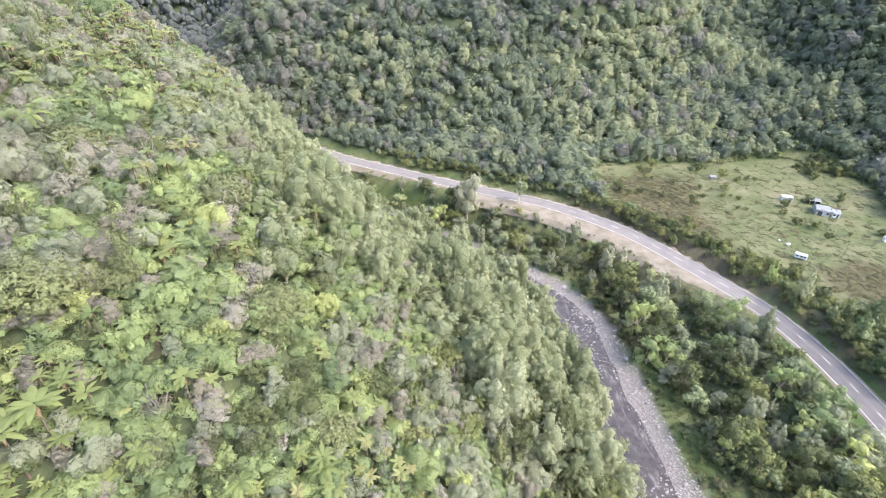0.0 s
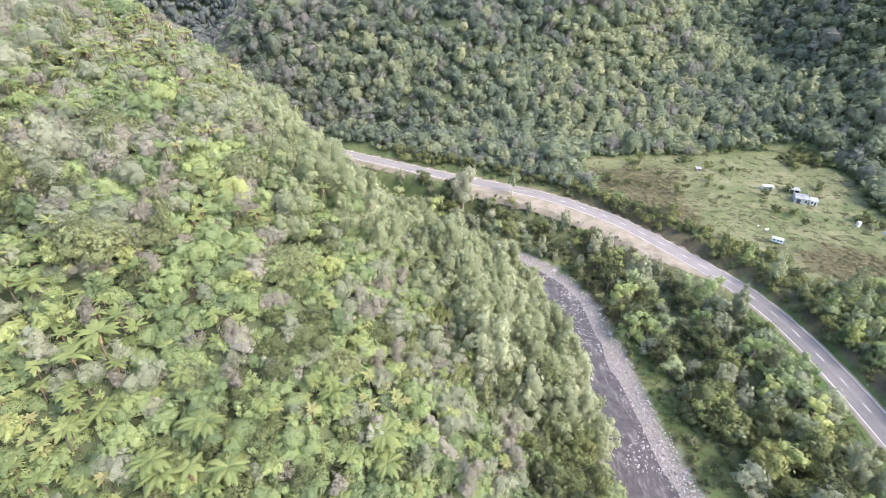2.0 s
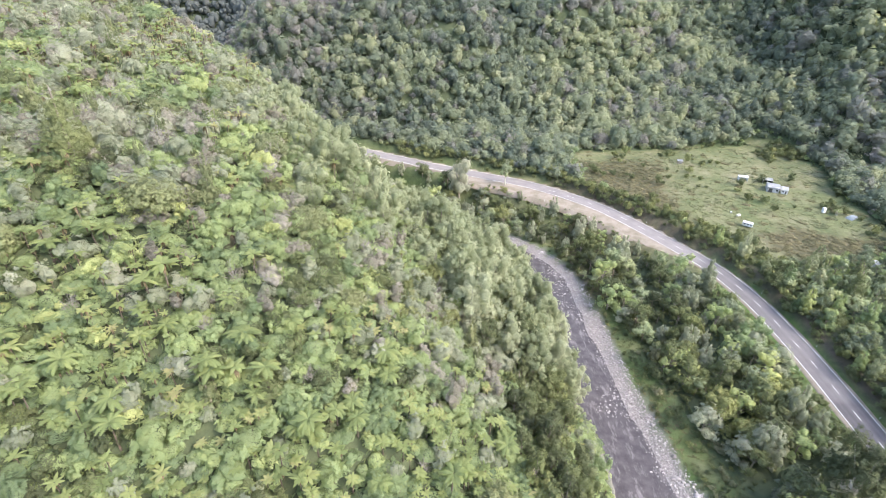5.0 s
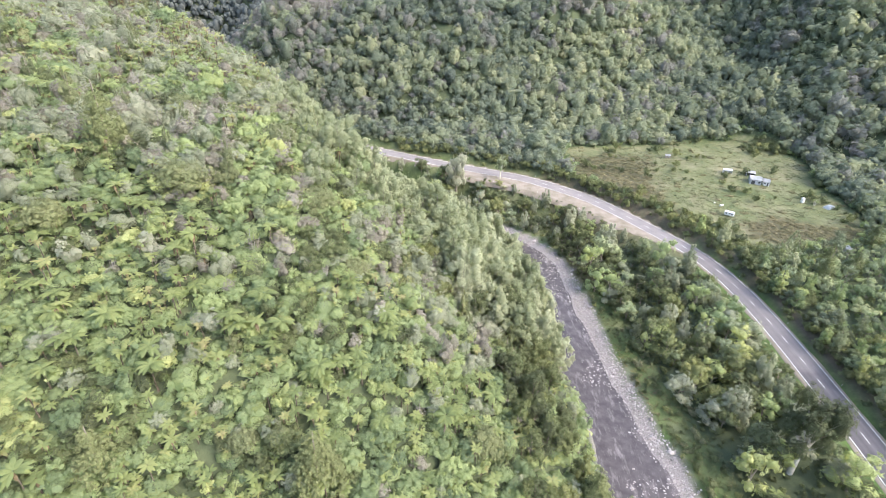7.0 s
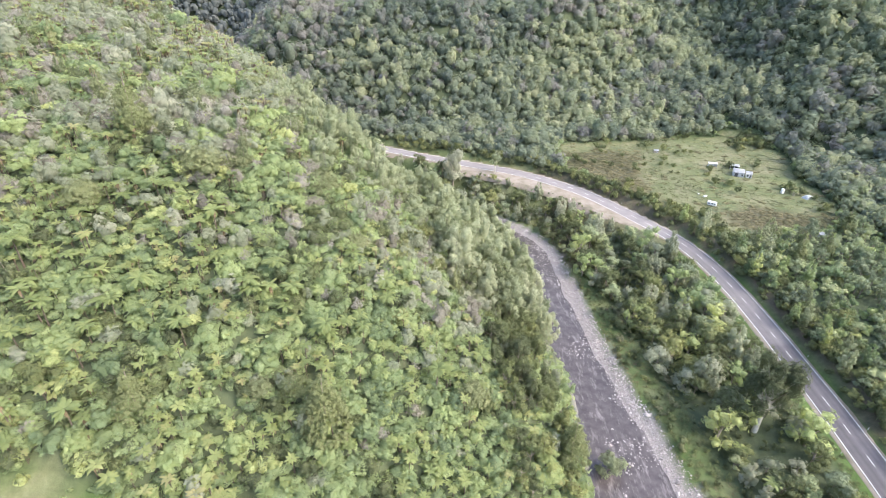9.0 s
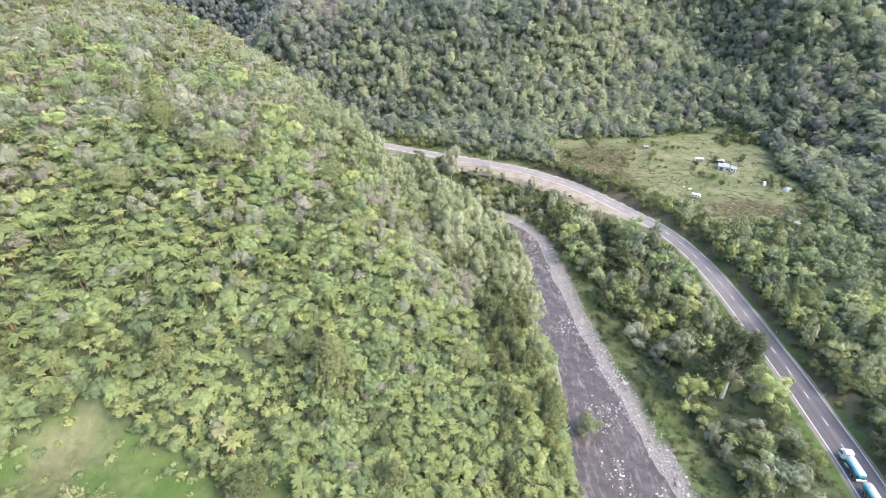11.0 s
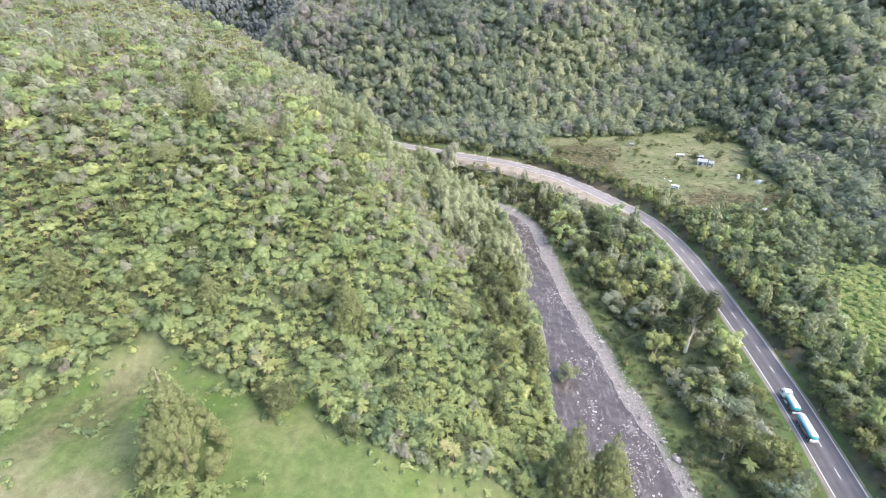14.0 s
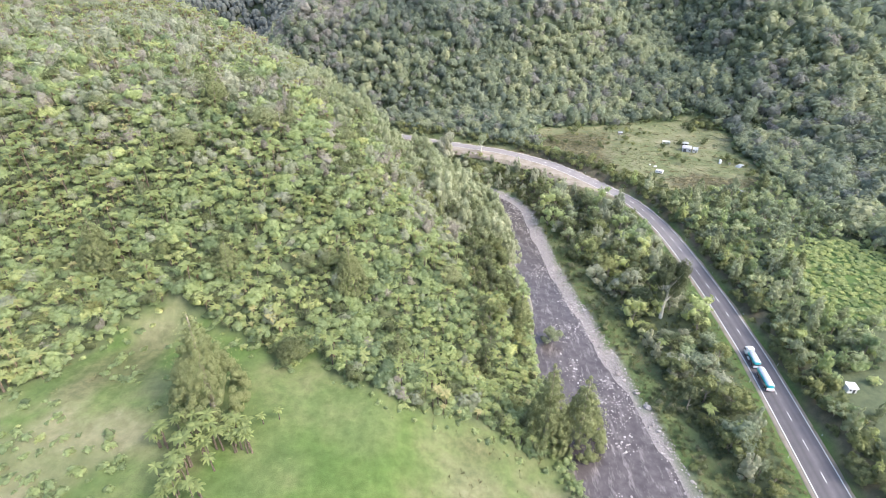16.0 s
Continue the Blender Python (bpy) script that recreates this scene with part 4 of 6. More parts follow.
def fern_floor():
    x, y = jitter_grid(rng, -150, 44, -42, 125, 2.25)
    r_, j_ = nearest(RIVER, x, y)
    w = (r_ < -RIVER[j_, 2] - 2) & (lawn_mask(x, y) < 0.4) & (x > -20 - 0.93 * (y + 118)) & (y < 120 + 0.4 * (-45 - x)) & (rng.rand(len(x)) < 0.95)
    x, y = x[w], y[w]
    low = [shrub(rng, 2.5, 2.2, 1, 10, 0.8, 0.4, 0.9) for _ in range(6)]
    ferns_ = rng.rand(len(x)) < 0.35 * smooth(60, 30, y)
    scatter("young_ferns", "low young ferns under the taller bush", "ferns", [fern(rng, 0.9, 8, 1.5, 2) for _ in range(5)], [M_FERN, M_FERNBARK, M_RUST], x[ferns_], y[ferns_], rng.uniform(0.7, 1.3, ferns_.sum()), np.clip(rng.normal(0.4, 0.25, ferns_.sum()), 0, 1), rng)
    scatter("fern_undergrowth", "young ferns and low scrub filling the gaps under the bush", "undergrowth", low, [M_SHRUB], x, y, rng.uniform(0.7, 1.2, len(x)), np.clip(rng.normal(0.42, 0.2, len(x)), 0, 1), rng)


fern_floor()


# ---- bush on the hills across the road ----
def hill_cover():
    x, y = jitter_grid(rng, -160, 300, 190, 420, 3.75, 0.6)
    x2, y2 = jitter_grid(rng, 186, 300, -40, 190, 3.75, 0.6)
    x3, y3 = jitter_grid(rng, 300, 440, 20, 440, 7.0)
    x, y = np.concatenate([x, x2, x3]), np.concatenate([y, y2, y3])
    s_, _ = nearest(ROAD, x, y)
    foot = np.interp(x, [-300, -135, -60, 0, 60, 120, 170, 205, 240], [250, 250, 236, 215, 212, 222, 226, 205, 100])
    keep = (s_ > 8.5) & ((y > foot) | (x > 186) | (x < 70)) & (x < 34 + 0.93 * (y + 118)) & (meadow_mask(x, y, s_) < 0.4)
    x, y = x[keep], y[keep]
    zone = rough_noise(x, y, 60)
    tint = np.clip(0.5 + 1.3 * (zone - 0.5) + rng.normal(0, 0.25, len(x)), 0, 1)
    grey = rng.rand(len(x)) < 0.05 + 0.2 * smooth(0.48, 0.6, rough_noise(x + 70, y * 0.6, 45))
    crest_ = np.exp(-(((x - 46) * 0.724 - (y - 272) * 0.69) / 9.0) ** 2) * smooth(20, 70, (x - 46) * 0.69 + (y - 272) * 0.724) + smooth(-40, -75, x) * smooth(215, 260, y) * 0.6
    grey = grey | (rng.rand(len(x)) < 0.75 * crest_)
    tint = np.clip(np.where(grey, tint + 0.3 * crest_, tint + 0.1 * smooth(330, 250, y) * smooth(40, 90, x)), 0, 1)
    size = (0.66 + 0.75 * rng.rand(len(x)) ** 1.7) * (0.78 + 0.5 * rough_noise(x - 40, y + 80, 22)) * 1.38 * np.where(x > 300, 1.8, 1.0)
    size *= 0.6 + 0.4 * smooth(9, 24, s_[keep])
    drop = rng.rand(len(x)) < 0.01
    x, y, tint, grey, size = x[~drop], y[~drop], tint[~drop], grey[~drop], size[~drop]
    scatter("hill_forest", "dense dark green native forest on the steep hills", "forest", FARTREES, [M_HILL], x[~grey], y[~grey], size[~grey], tint[~grey], rng, 1.0, 0.3)
    scatter("hill_forest_grey", "grey-green trees mixed through the hill forest", "forest", FARTREES, [M_HILLGREY], x[grey], y[grey], size[grey] * 0.95, tint[grey], rng, 1.0, 0.3)
    x, y = jitter_grid(rng, -340, 60, 425, 760, 13)
    x2, y2 = jitter_grid(rng, -320, -120, 425, 620, 8)
    x, y = np.concatenate([x, x2]), np.concatenate([y, y2])
    scatter("far_forest", "forest on the distant valley hills, haze and shade in its colour", "forest", ROUGHTREES, [M_FAR_HAZE], x, y, rng.uniform(1.7, 2.5, len(x)), np.clip(rng.normal(0.3, 0.15, len(x)), 0, 1), rng, 0.3)


hill_cover()


# ---- single trees ----
def tree_thing(name, shape, mats, label, category="tree", group="", tint=0.5, vary=1.0):
    """A tree of its own: an empty at the foot, with trunk and crown."""
    v, t, mi = shape
    root = tagged(new(name), label, category, group)
    for pname, k, mat in (("trunk", 1, mats[1]), ("crown", 0, mats[0])):
        tri = t[mi == k]
        if not len(tri):
            continue
        used, inv = np.unique(tri, return_inverse=True)
        me = mesh_np(pname, v[used], inv.reshape(-1, 3), [mat], None, True, tint=np.full(len(used), tint), vary=np.full(len(used), vary))
        part_mesh(pname, me, root)
    return root


def plant(masters, x, y, scale, turn, sink=0.2, used=set()):
    """Put one more tree of these masters at x, y; the masters themselves are placed first."""
    rest = [m for m in masters if m.name not in used]
    ob = rest[0] if rest else masters[int((x * 7.3 + y * 3.1) % len(masters))]
    used.add(ob.name)
    m = pose(x, y, height_at(x, y) - sink, 0, 0, turn)
    if not rest:
        ob = copy_thing(ob, m)
        ob.scale = (scale, scale, scale * (0.9 + 0.2 * ((x * 1.7 + y) % 1)))
    else:
        ob.matrix_basis = m @ Matrix.Diagonal((scale, scale, scale, 1))
    return ob


rng = np.random.RandomState(23)
BELT = [tree_thing("riverside_tree", broadleaf(rng, rng.uniform(6.5, 9), rng.uniform(2.7, 3.5), 9, 150, 0.58, 0.15), [mt, M_BARK], "bushy green broadleaf tree on the river bank", group="riverside trees") for mt in (M_BELT, M_BELT, M_SHRUB, M_BELT)]
BELT += [tree_thing("riverside_tree", shrub_tree, [mt, M_BARK], "round-headed grey-green tree on the river bank", group="riverside trees") for mt, shrub_tree in zip((M_BELT, M_GREY, M_DARK), [broadleaf(rng, rng.uniform(6, 8), rng.uniform(2.6, 3.4), 8, 150, 0.58, 0.15) for _ in range(3)])]
BELT += [tree_thing("riverside_tree", columnar(rng, 8.5, 2.4, 6, 110, 0.5, 0.2), [M_GREY, M_BARK], "grey-green upright tree on the river bank", group="riverside trees") for _ in range(2)]
VERGE = [tree_thing("roadside_tree", broadleaf(rng, rng.uniform(6, 9), rng.uniform(2.6, 3.4), 8, 140, 0.6, 0.12), [mt, M_BARK], "dark green leafy tree above the road cutting", group="trees above the road") for mt in (M_DARK, M_SHRUB, M_BELT, M_DARK)]
VERGE += [tree_thing("roadside_tree", columnar(rng, rng.uniform(9, 11), 2.6, 7, 120, 0.5, 0.35), [mt, M_BARK], lb, group="trees above the road") for mt, lb in ((M_SHRUB, "tall narrow green tree on the slope"), (M_PALE, "pale grey-green tree on the slope"))]
PALE = [tree_thing("pale_tree", tufted(rng, rng.uniform(12, 16), rng.uniform(3.8, 4.9), 16, 330, 0.65), [M_PALE, M_BARK], "tall pale grey-green tree on the steep river bank", group="pale trees on the bank") for _ in range(4)]


def corridor():
    # between the river flat and the road
    x, y = jitter_grid(rng, -45, 112, -130, 230, 5.3)
    s_, k_ = nearest(ROAD, x, y)
    r_, j_ = nearest(RIVER, x, y)
    e_ = r_ - RIVER[j_, 2]
    flat = np.interp(y, [-80, -40, 0, 40, 80, 110, 172], [8, 8, 11, 11, 8, 2, 0.3])
    gap = np.interp(y, [-80, 10, 60, 100, 130, 172, 200], [11.0, 11.0, 10.5, 10.5, 15.5, 14.0, 8])
    keep = (e_ > flat) & (s_ < -gap) & (np.hypot(x - 88, y - 19.5) > 6)
    for a, b_, c, t in zip(x[keep], y[keep], 0.5 + 0.85 * rng.rand(keep.sum()) ** 1.4, rng.uniform(0, 360, keep.sum())):
        tall = np.interp(b_, [0, 30, 60, 100, 150], [1.05, 1.15, 1.05, 0.95, 0.9])
        plant(BELT, a, b_, 1.2 * c * tall, t)
    # above the cutting on the other side
    x, y = jitter_grid(rng, 88, 200, -130, 132, 4.6)
    s_, k_ = nearest(ROAD, x, y)
    hut = np.hypot(x - 122, y + 17) > 6.5
    near_ = hut & (x < np.maximum(34 + 0.93 * (y + 118), 125)) & (s_ > 8.0) & (s_ < 34) & (patch_mask(x, y) < 0.4) & (meadow_mask(x, y, s_) < 0.3) & (rng.rand(len(x)) < 0.92)
    for a, b_, c, t in zip(x[near_], y[near_], rng.uniform(0.5, 1.05, near_.sum()), rng.uniform(0, 360, near_.sum())):
        plant(VERGE, a, b_, c * np.interp(b_, [-60, 0, 60], [0.85, 0.9, 1.0]), t)
    # the rest of that slope is one cover
    x, y = jitter_grid(rng, 112, 200, -80, 150, 3.4)
    s_, k_ = nearest(ROAD, x, y)
    w = (s_ >= 11) & (x < 34 + 0.93 * (y + 118)) & (patch_mask(x, y) < 0.5) & (meadow_mask(x, y, s_) < 0.3)
    w &= ((s_ > 33) | (rng.rand(len(x)) < 0.8)) & (np.hypot(x - 122, y + 17) > 5)
    x, y, s_ = x[w], y[w], s_[w]
    big = (s_ > 33) & (rng.rand(len(x)) < 0.45)
    tint = np.clip(rng.normal(0.5, 0.25, len(x)), 0, 1)
    scatter("slope_scrub", "mixed green scrub on the slope above the road", "scrub", LOWS, [M_SHRUB], x[~big], y[~big], rng.uniform(0.6, 1.2, (~big).sum()), tint[~big], rng)
    scatter("slope_trees", "mixed trees on the slope behind the meadow", "trees", TALLS, [M_DARK, M_BARK], x[big], y[big], rng.uniform(0.5, 0.95, big.sum()), tint[big], rng)
    # pale trees over the left bank
    x, y = jitter_grid(rng, -40, 45, 50, 172, 4.9)
    r_, j_ = nearest(RIVER, x, y)
    e_ = -r_ - RIVER[j_, 2]
    keep = (e_ > 2.5) & (e_ < np.interp(y, [100, 125], [36, 20])) & (x > -18) & (rng.rand(len(x)) < 0.7)
    size = rng.uniform(0.75, 1.15, len(x)) + 0.12 * smooth(14, 3, e_) * smooth(62, 80, y)
    for a, b_, c, t in zip(x[keep], y[keep], size[keep], rng.uniform(0, 360, keep.sum())):
        plant(PALE, a, b_, c, t)
    # low growth: bank, belt floor, verges
    x, y = jitter_grid(rng, -30, 131, -130, 225, 2.7)
    s_, k_ = nearest(ROAD, x, y)
    r_, j_ = nearest(RIVER, x, y)
    e_ = r_ - RIVER[j_, 2]
    w = (e_ > 1.2) & (s_ < -8) & (rng.rand(len(x)) < np.where(e_ > 8, 0.85, 0.5))
    w &= ~((y > 118) & (s_ > -12.5))
    scatter("bank_undergrowth", "low green undergrowth between river and road", "undergrowth", LOWS, [M_BELT], x[w], y[w], rng.uniform(0.3, 0.75, w.sum()), np.clip(rng.normal(0.5, 0.22, w.sum()), 0, 1), rng)
    x, y = np.concatenate([x, x + 8.3]), np.concatenate([y, y + 4.1])
    s_, k_ = nearest(ROAD, x, y)
    deep = np.interp(y, [60, 95, 110, 140, 160, 180], [14, 18, 25, 22, 15, 12.5])
    rr, j_ = nearest(RIVER, x, y)
    w = (rr < -RIVER[j_, 2] - 0.3) & (rr > -RIVER[j_, 2] - 6.5) & (y < 30) & (rng.rand(len(x)) < 0.6)
    scatter("river_edge_scrub", "low scrub and rank grass along the river's edge", "scrub", LOWS, [M_SHRUB], x[w], y[w], rng.uniform(0.35, 0.8, w.sum()), np.clip(rng.normal(0.5, 0.2, w.sum()), 0, 1), rng)
    w = (s_ > 6.5) & (s_ < deep) & (x < 175) & (rng.rand(len(x)) < np.where(s_ < 10, 0.75, 0.42))
    scatter("cutting_scrub", "dark bushes along the top of the road cutting", "scrub", LOWS, [M_BELT], x[w], y[w], rng.uniform(0.5, 1.65, w.sum()), np.clip(rng.normal(0.6, 0.22, w.sum()), 0, 1), rng)


corridor()

# ---- trees that stand apart ----
lone = tree_thing("roadside_tree", broadleaf(rng, 12.0, 3.0, 8, 420, 0.5, 0.4), [M_DARK, M_PALEBARK], "slender dark green tree with a whitish trunk beside the road")
lone.matrix_basis = pose(34.5, 186.0, height_at(34.5, 186.0) - 0.2)
tagged(lone, group="trees beside the bend")
oak = tree_thing("roadside_tree", broadleaf(rng, 22.0, 5.4, 16, 700, 0.6, 0.25), [M_GREY, M_BARK], "large grey-green spreading tree below the bend", group="trees beside the bend")
oak.matrix_basis = pose(12.5, 184.0, height_at(12.5, 184.0) - 0.2)
tall = tree_thing("forest_tree", broadleaf(rng, 25.0, 5.8, 16, 1200, 0.7, 0.4), [M_BELT, M_PALEBARK], "tall tree with a pale bare trunk and high crown")
tall.matrix_basis = pose(88.6, 25.6, height_at(88.6, 25.6) - 0.3)
for x, y, h, r, lb in ((-38.3, -36.5, 28.0, 8.6, "large dense olive-green conifer on the grass shelf"), (39.0, -27.0, 29.0, 7.0, "dark olive conifer on the river bank"), (48.0, -26.5, 26.5, 7.2, "tall olive conifer at the river's edge"),
                       (37.0, 11.0, 16.0, 4.6, "slender olive conifer on the river bank"), (1.0, -16.0, 10.0, 3.6, "brownish olive conifer at the edge of the shelf"), (-62.0, 47.0, 17.0, 5.0, "tall dark olive conifer high on the spur"), (-80.0, -1.0, 16.0, 5.6, "broad brownish olive conifer among the ferns"), (-46.0, -1.0, 12.0, 3.8, "brownish olive conifer among the ferns"),
                       (-13.5, 0.5, 16.0, 5.2, "olive-brown conifer among the ferns"), (139.0, 43.0, 13.0, 3.2, "pointed green conifer above the road"), (147.0, 47.0, 9.0, 2.4, "pointed green conifer above the road"), (140.0, 97.0, 13.0, 3.4, "upright olive conifer beside the meadow"), (152.0, 100.0, 12.0, 3.2, "upright olive conifer beside the meadow"), (148.0, 107.0, 9.0, 2.8, "small olive conifer beside the meadow"), (171.0, 117.0, 13.0, 3.6, "tall olive conifer behind the meadow")):
    c = tree_thing("conifer", cone_tree(rng, h, r, 130 if r > 5 else 70, 2200 if r > 5 else 900, 0.42), [M_OLIVE, M_BARK], lb, "conifer", "scattered conifers", 0.42, 0.25)
    c.matrix_basis = pose(x, y, height_at(x, y) - 0.2, 0, 0, x * 31)


# ---- tree ferns on the shelf: trunk and single fronds ----
def fern_thing(h, length, nf, label, group):
    root = tagged(new("tree_fern"), label, "tree fern", group)
    tv, tt_ = stem(rng, h, 0.13, 0.15, 6, rings=3)
    part_mesh("trunk", mesh_np("trunk", tv, tt_, [M_FERNBARK]), root)
    for i in range(nf):
        v, t = frond(rng, i * 2.4 + rng.uniform(-0.2, 0.2), length * rng.uniform(0.85, 1.1), rng.uniform(0.15, 0.75) * length * 0.5, rng.uniform(0.5, 1.0) * length * 0.55, wide=0.2 * length)
        part_mesh("frond", mesh_np("frond", v + tv[-6:].mean(0), t, [M_FERN], tint=np.full(len(v), 0.25), vary=np.full(len(v), 0.5)), root)
    return root


fern_masters = [fern_thing(h, ln, 13, "tall yellow-green tree fern on a slim dark trunk", "tree ferns on the shelf") for h, ln in ((6.4, 1.6), (5.0, 1.5), (3.6, 1.45))]
spots = [(-41 + rng.uniform(-3.8, 3.8), -47 + rng.uniform(-3.3, 3.3)) for _ in range(14)] + [(-36 + rng.uniform(-4.5, 4.5), -55 + rng.uniform(-5.2, 5.2)) for _ in range(24)] + [(-29.5 + rng.uniform(-3.9, 3.9), -45.5 + rng.uniform(-3.0, 3.0)) for _ in range(20)] + [(-36 + rng.uniform(-3.0, 3.0), -49 + rng.uniform(-3.0, 3.0)) for _ in range(8)] + [(-26, -40.5), (-23, -39)]
for x, y in spots:
    plant(fern_masters, x, y, rng.uniform(0.85, 1.3), rng.uniform(0, 360))
front_ferns = [fern_thing(h, ln, 13, "large bright tree fern standing out of the scrub", "tree ferns on the hillside") for h, ln in ((4.6, 2.6), (5.2, 2.4))]
for x, y in [(-12 + 9 * i + rng.normal(0, 2), 14 + rng.normal(0, 6)) for i in range(-7, 4)] + [(-14 + rng.normal(0, 9), 20 + rng.normal(0, 4)) for _ in range(10)] + [(-40 + rng.normal(0, 22), 20 + rng.normal(0, 9)) for _ in range(16)] + [(-78 + rng.normal(0, 9), 84 + rng.normal(0, 14)) for _ in range(14)] + [(-72 + rng.normal(0, 7), 14 + rng.normal(0, 6)) for _ in range(8)] + [(26, -5), (30, 6), (12, -16), (80, 18), (82, 8), (84, -20), (88, -28)]:
    plant(front_ferns, x, y, rng.uniform(0.8, 1.15), rng.uniform(0, 360))

# ---- single withered trees ----
withered = [tree_thing("withered_tree", merge([(*bare(rng, h, r, 40)[:2], 1), shrub(rng, r * 0.95, h * 0.9, 4, 90, 0.6)]), [M_DEAD, M_TWIG], "leafless pale grey tree standing in the scrub", "dead tree", "withered trees") for h, r in ((5.0, 2.8), (4.2, 2.4))]
for x, y in ((-88, 28), (-41, 51), (-51, 56), (-31, 57), (-78, 51), (-70, 50), (-60, 62), (-25, 50), (-82, 16)):
    plant(withered, x, y, rng.uniform(1.15, 1.55), rng.uniform(0, 360))
willow = tree_thing("willow", broadleaf(rng, 6.5, 3.4, 9, 420, 0.55, 0.25), [M_PALE, M_BARK], "pale grey-green willow leaning over the water", "tree")
willow.matrix_basis = pose(47.5, 14.5, height_at(47.5, 14.5) - 0.1, 0, 8, 0)


# ---- rounded trees and bright bushes that stand out of the scrub ----
domes = [tree_thing("domed_tree", dome(rng, h, r, 900, 0.42), [M_CONIFER, M_BARK], "dense dome-shaped olive-green tree in the scrub", "tree", "domed trees", 0.35, 0.5) for h, r in ((5.4, 3.8), (6.2, 4.4), (4.6, 3.2))]
for x, y, s in ((-33, 62, 1.1), (-45, 40, 1.15), (-39, 44, 0.85), (-21, 46, 0.95), (-58, 70, 1.0), (-72, 60, 1.1), (-30, 28, 0.8), (-66, 30, 0.9), (-95, 38, 1.0), (-50, 88, 1.1), (-12, 34, 0.9), (14, 12, 0.9), (-26, 4, 0.8)):
    plant(domes, x, y, s * 1.2, x * 17, 0.4)
edge_tree = tree_thing("domed_tree", dome(rng, 7.5, 4.6, 1200, 0.45), [M_BELT, M_BARK], "rounded dark green tree at the edge of the shelf", "tree", tint=0.45, vary=0.0)
edge_tree.matrix_basis = pose(-25.0, -21.0, height_at(-25.0, -21.0) - 0.3)
bright = [tree_thing("bright_bush", broadleaf(rng, h, r, 8, 320, 0.42, 0.2), [M_SHRUB, M_BARK], "bright yellow-green bush standing out of the scrub", "bush", "bright bushes", 0.95, 0.2) for h, r in ((5.0, 2.3), (4.0, 1.9))]
for x, y, s in ((-48, 38, 1.1), (-41, 40, 0.9), (-7, -18, 1.0), (-26, 40, 0.8), (-16, 52, 0.9), (-60, 42, 0.8), (4, 36, 0.9), (-84, 52, 0.9)):
    plant(bright, x, y, s, x * 23, 0.2)


# ---- stones of the river ----
rng = np.random.RandomState(41)


def stone_mesh(seed):
    r = np.random.RandomState(seed)
    bm = bmesh.new()
    bmesh.ops.create_icosphere(bm, subdivisions=1, radius=0.5)
    for v in bm.verts:
        v.co = Vector((v.co.x * 1.3, v.co.y, v.co.z * 0.7)) * r.uniform(0.75, 1.15)
    me = bpy.data.meshes.new("stone")
    bm.to_mesh(me)
    bm.free()
    me.materials.append(M_STONE)
    return me


m, n, l, b = material("river_stone", 0.75, 0.3)
info = n.new("ShaderNodeObjectInfo")
geo = n.new("ShaderNodeNewGeometry")
add = n.new("ShaderNodeMath")
add.operation = "ADD"
l.new(info.outputs["Random"], add.inputs[0])
l.new(geo.outputs["Random Per Island"], add.inputs[1])
wrap = n.new("ShaderNodeMath")
wrap.operation = "FRACT"
l.new(add.outputs[0], wrap.inputs[0])
tone = ramp_of(n, l, wrap.outputs[0], [(0.0, (0.17, 0.15, 0.14)), (0.4, (0.27, 0.243, 0.228)), (0.8, (0.32, 0.29, 0.272)), (1.0, (0.4, 0.368, 0.345))])
l.new(mix_of(n, l, 0.6, tone, ramp_of(n, l, noise_of(n, l, 3.0, 5, 0.6), [(0.3, (0.7, 0.7, 0.7)), (0.7, (1.2, 1.2, 1.2))]), "MULTIPLY"), b.inputs["Base Color"])
bump_of(n, l, b, noise_of(n, l, 8.0, 4, 0.6), 0.4, 0.03)
M_STONE = m
STONES = [stone_mesh(i) for i in range(7)]


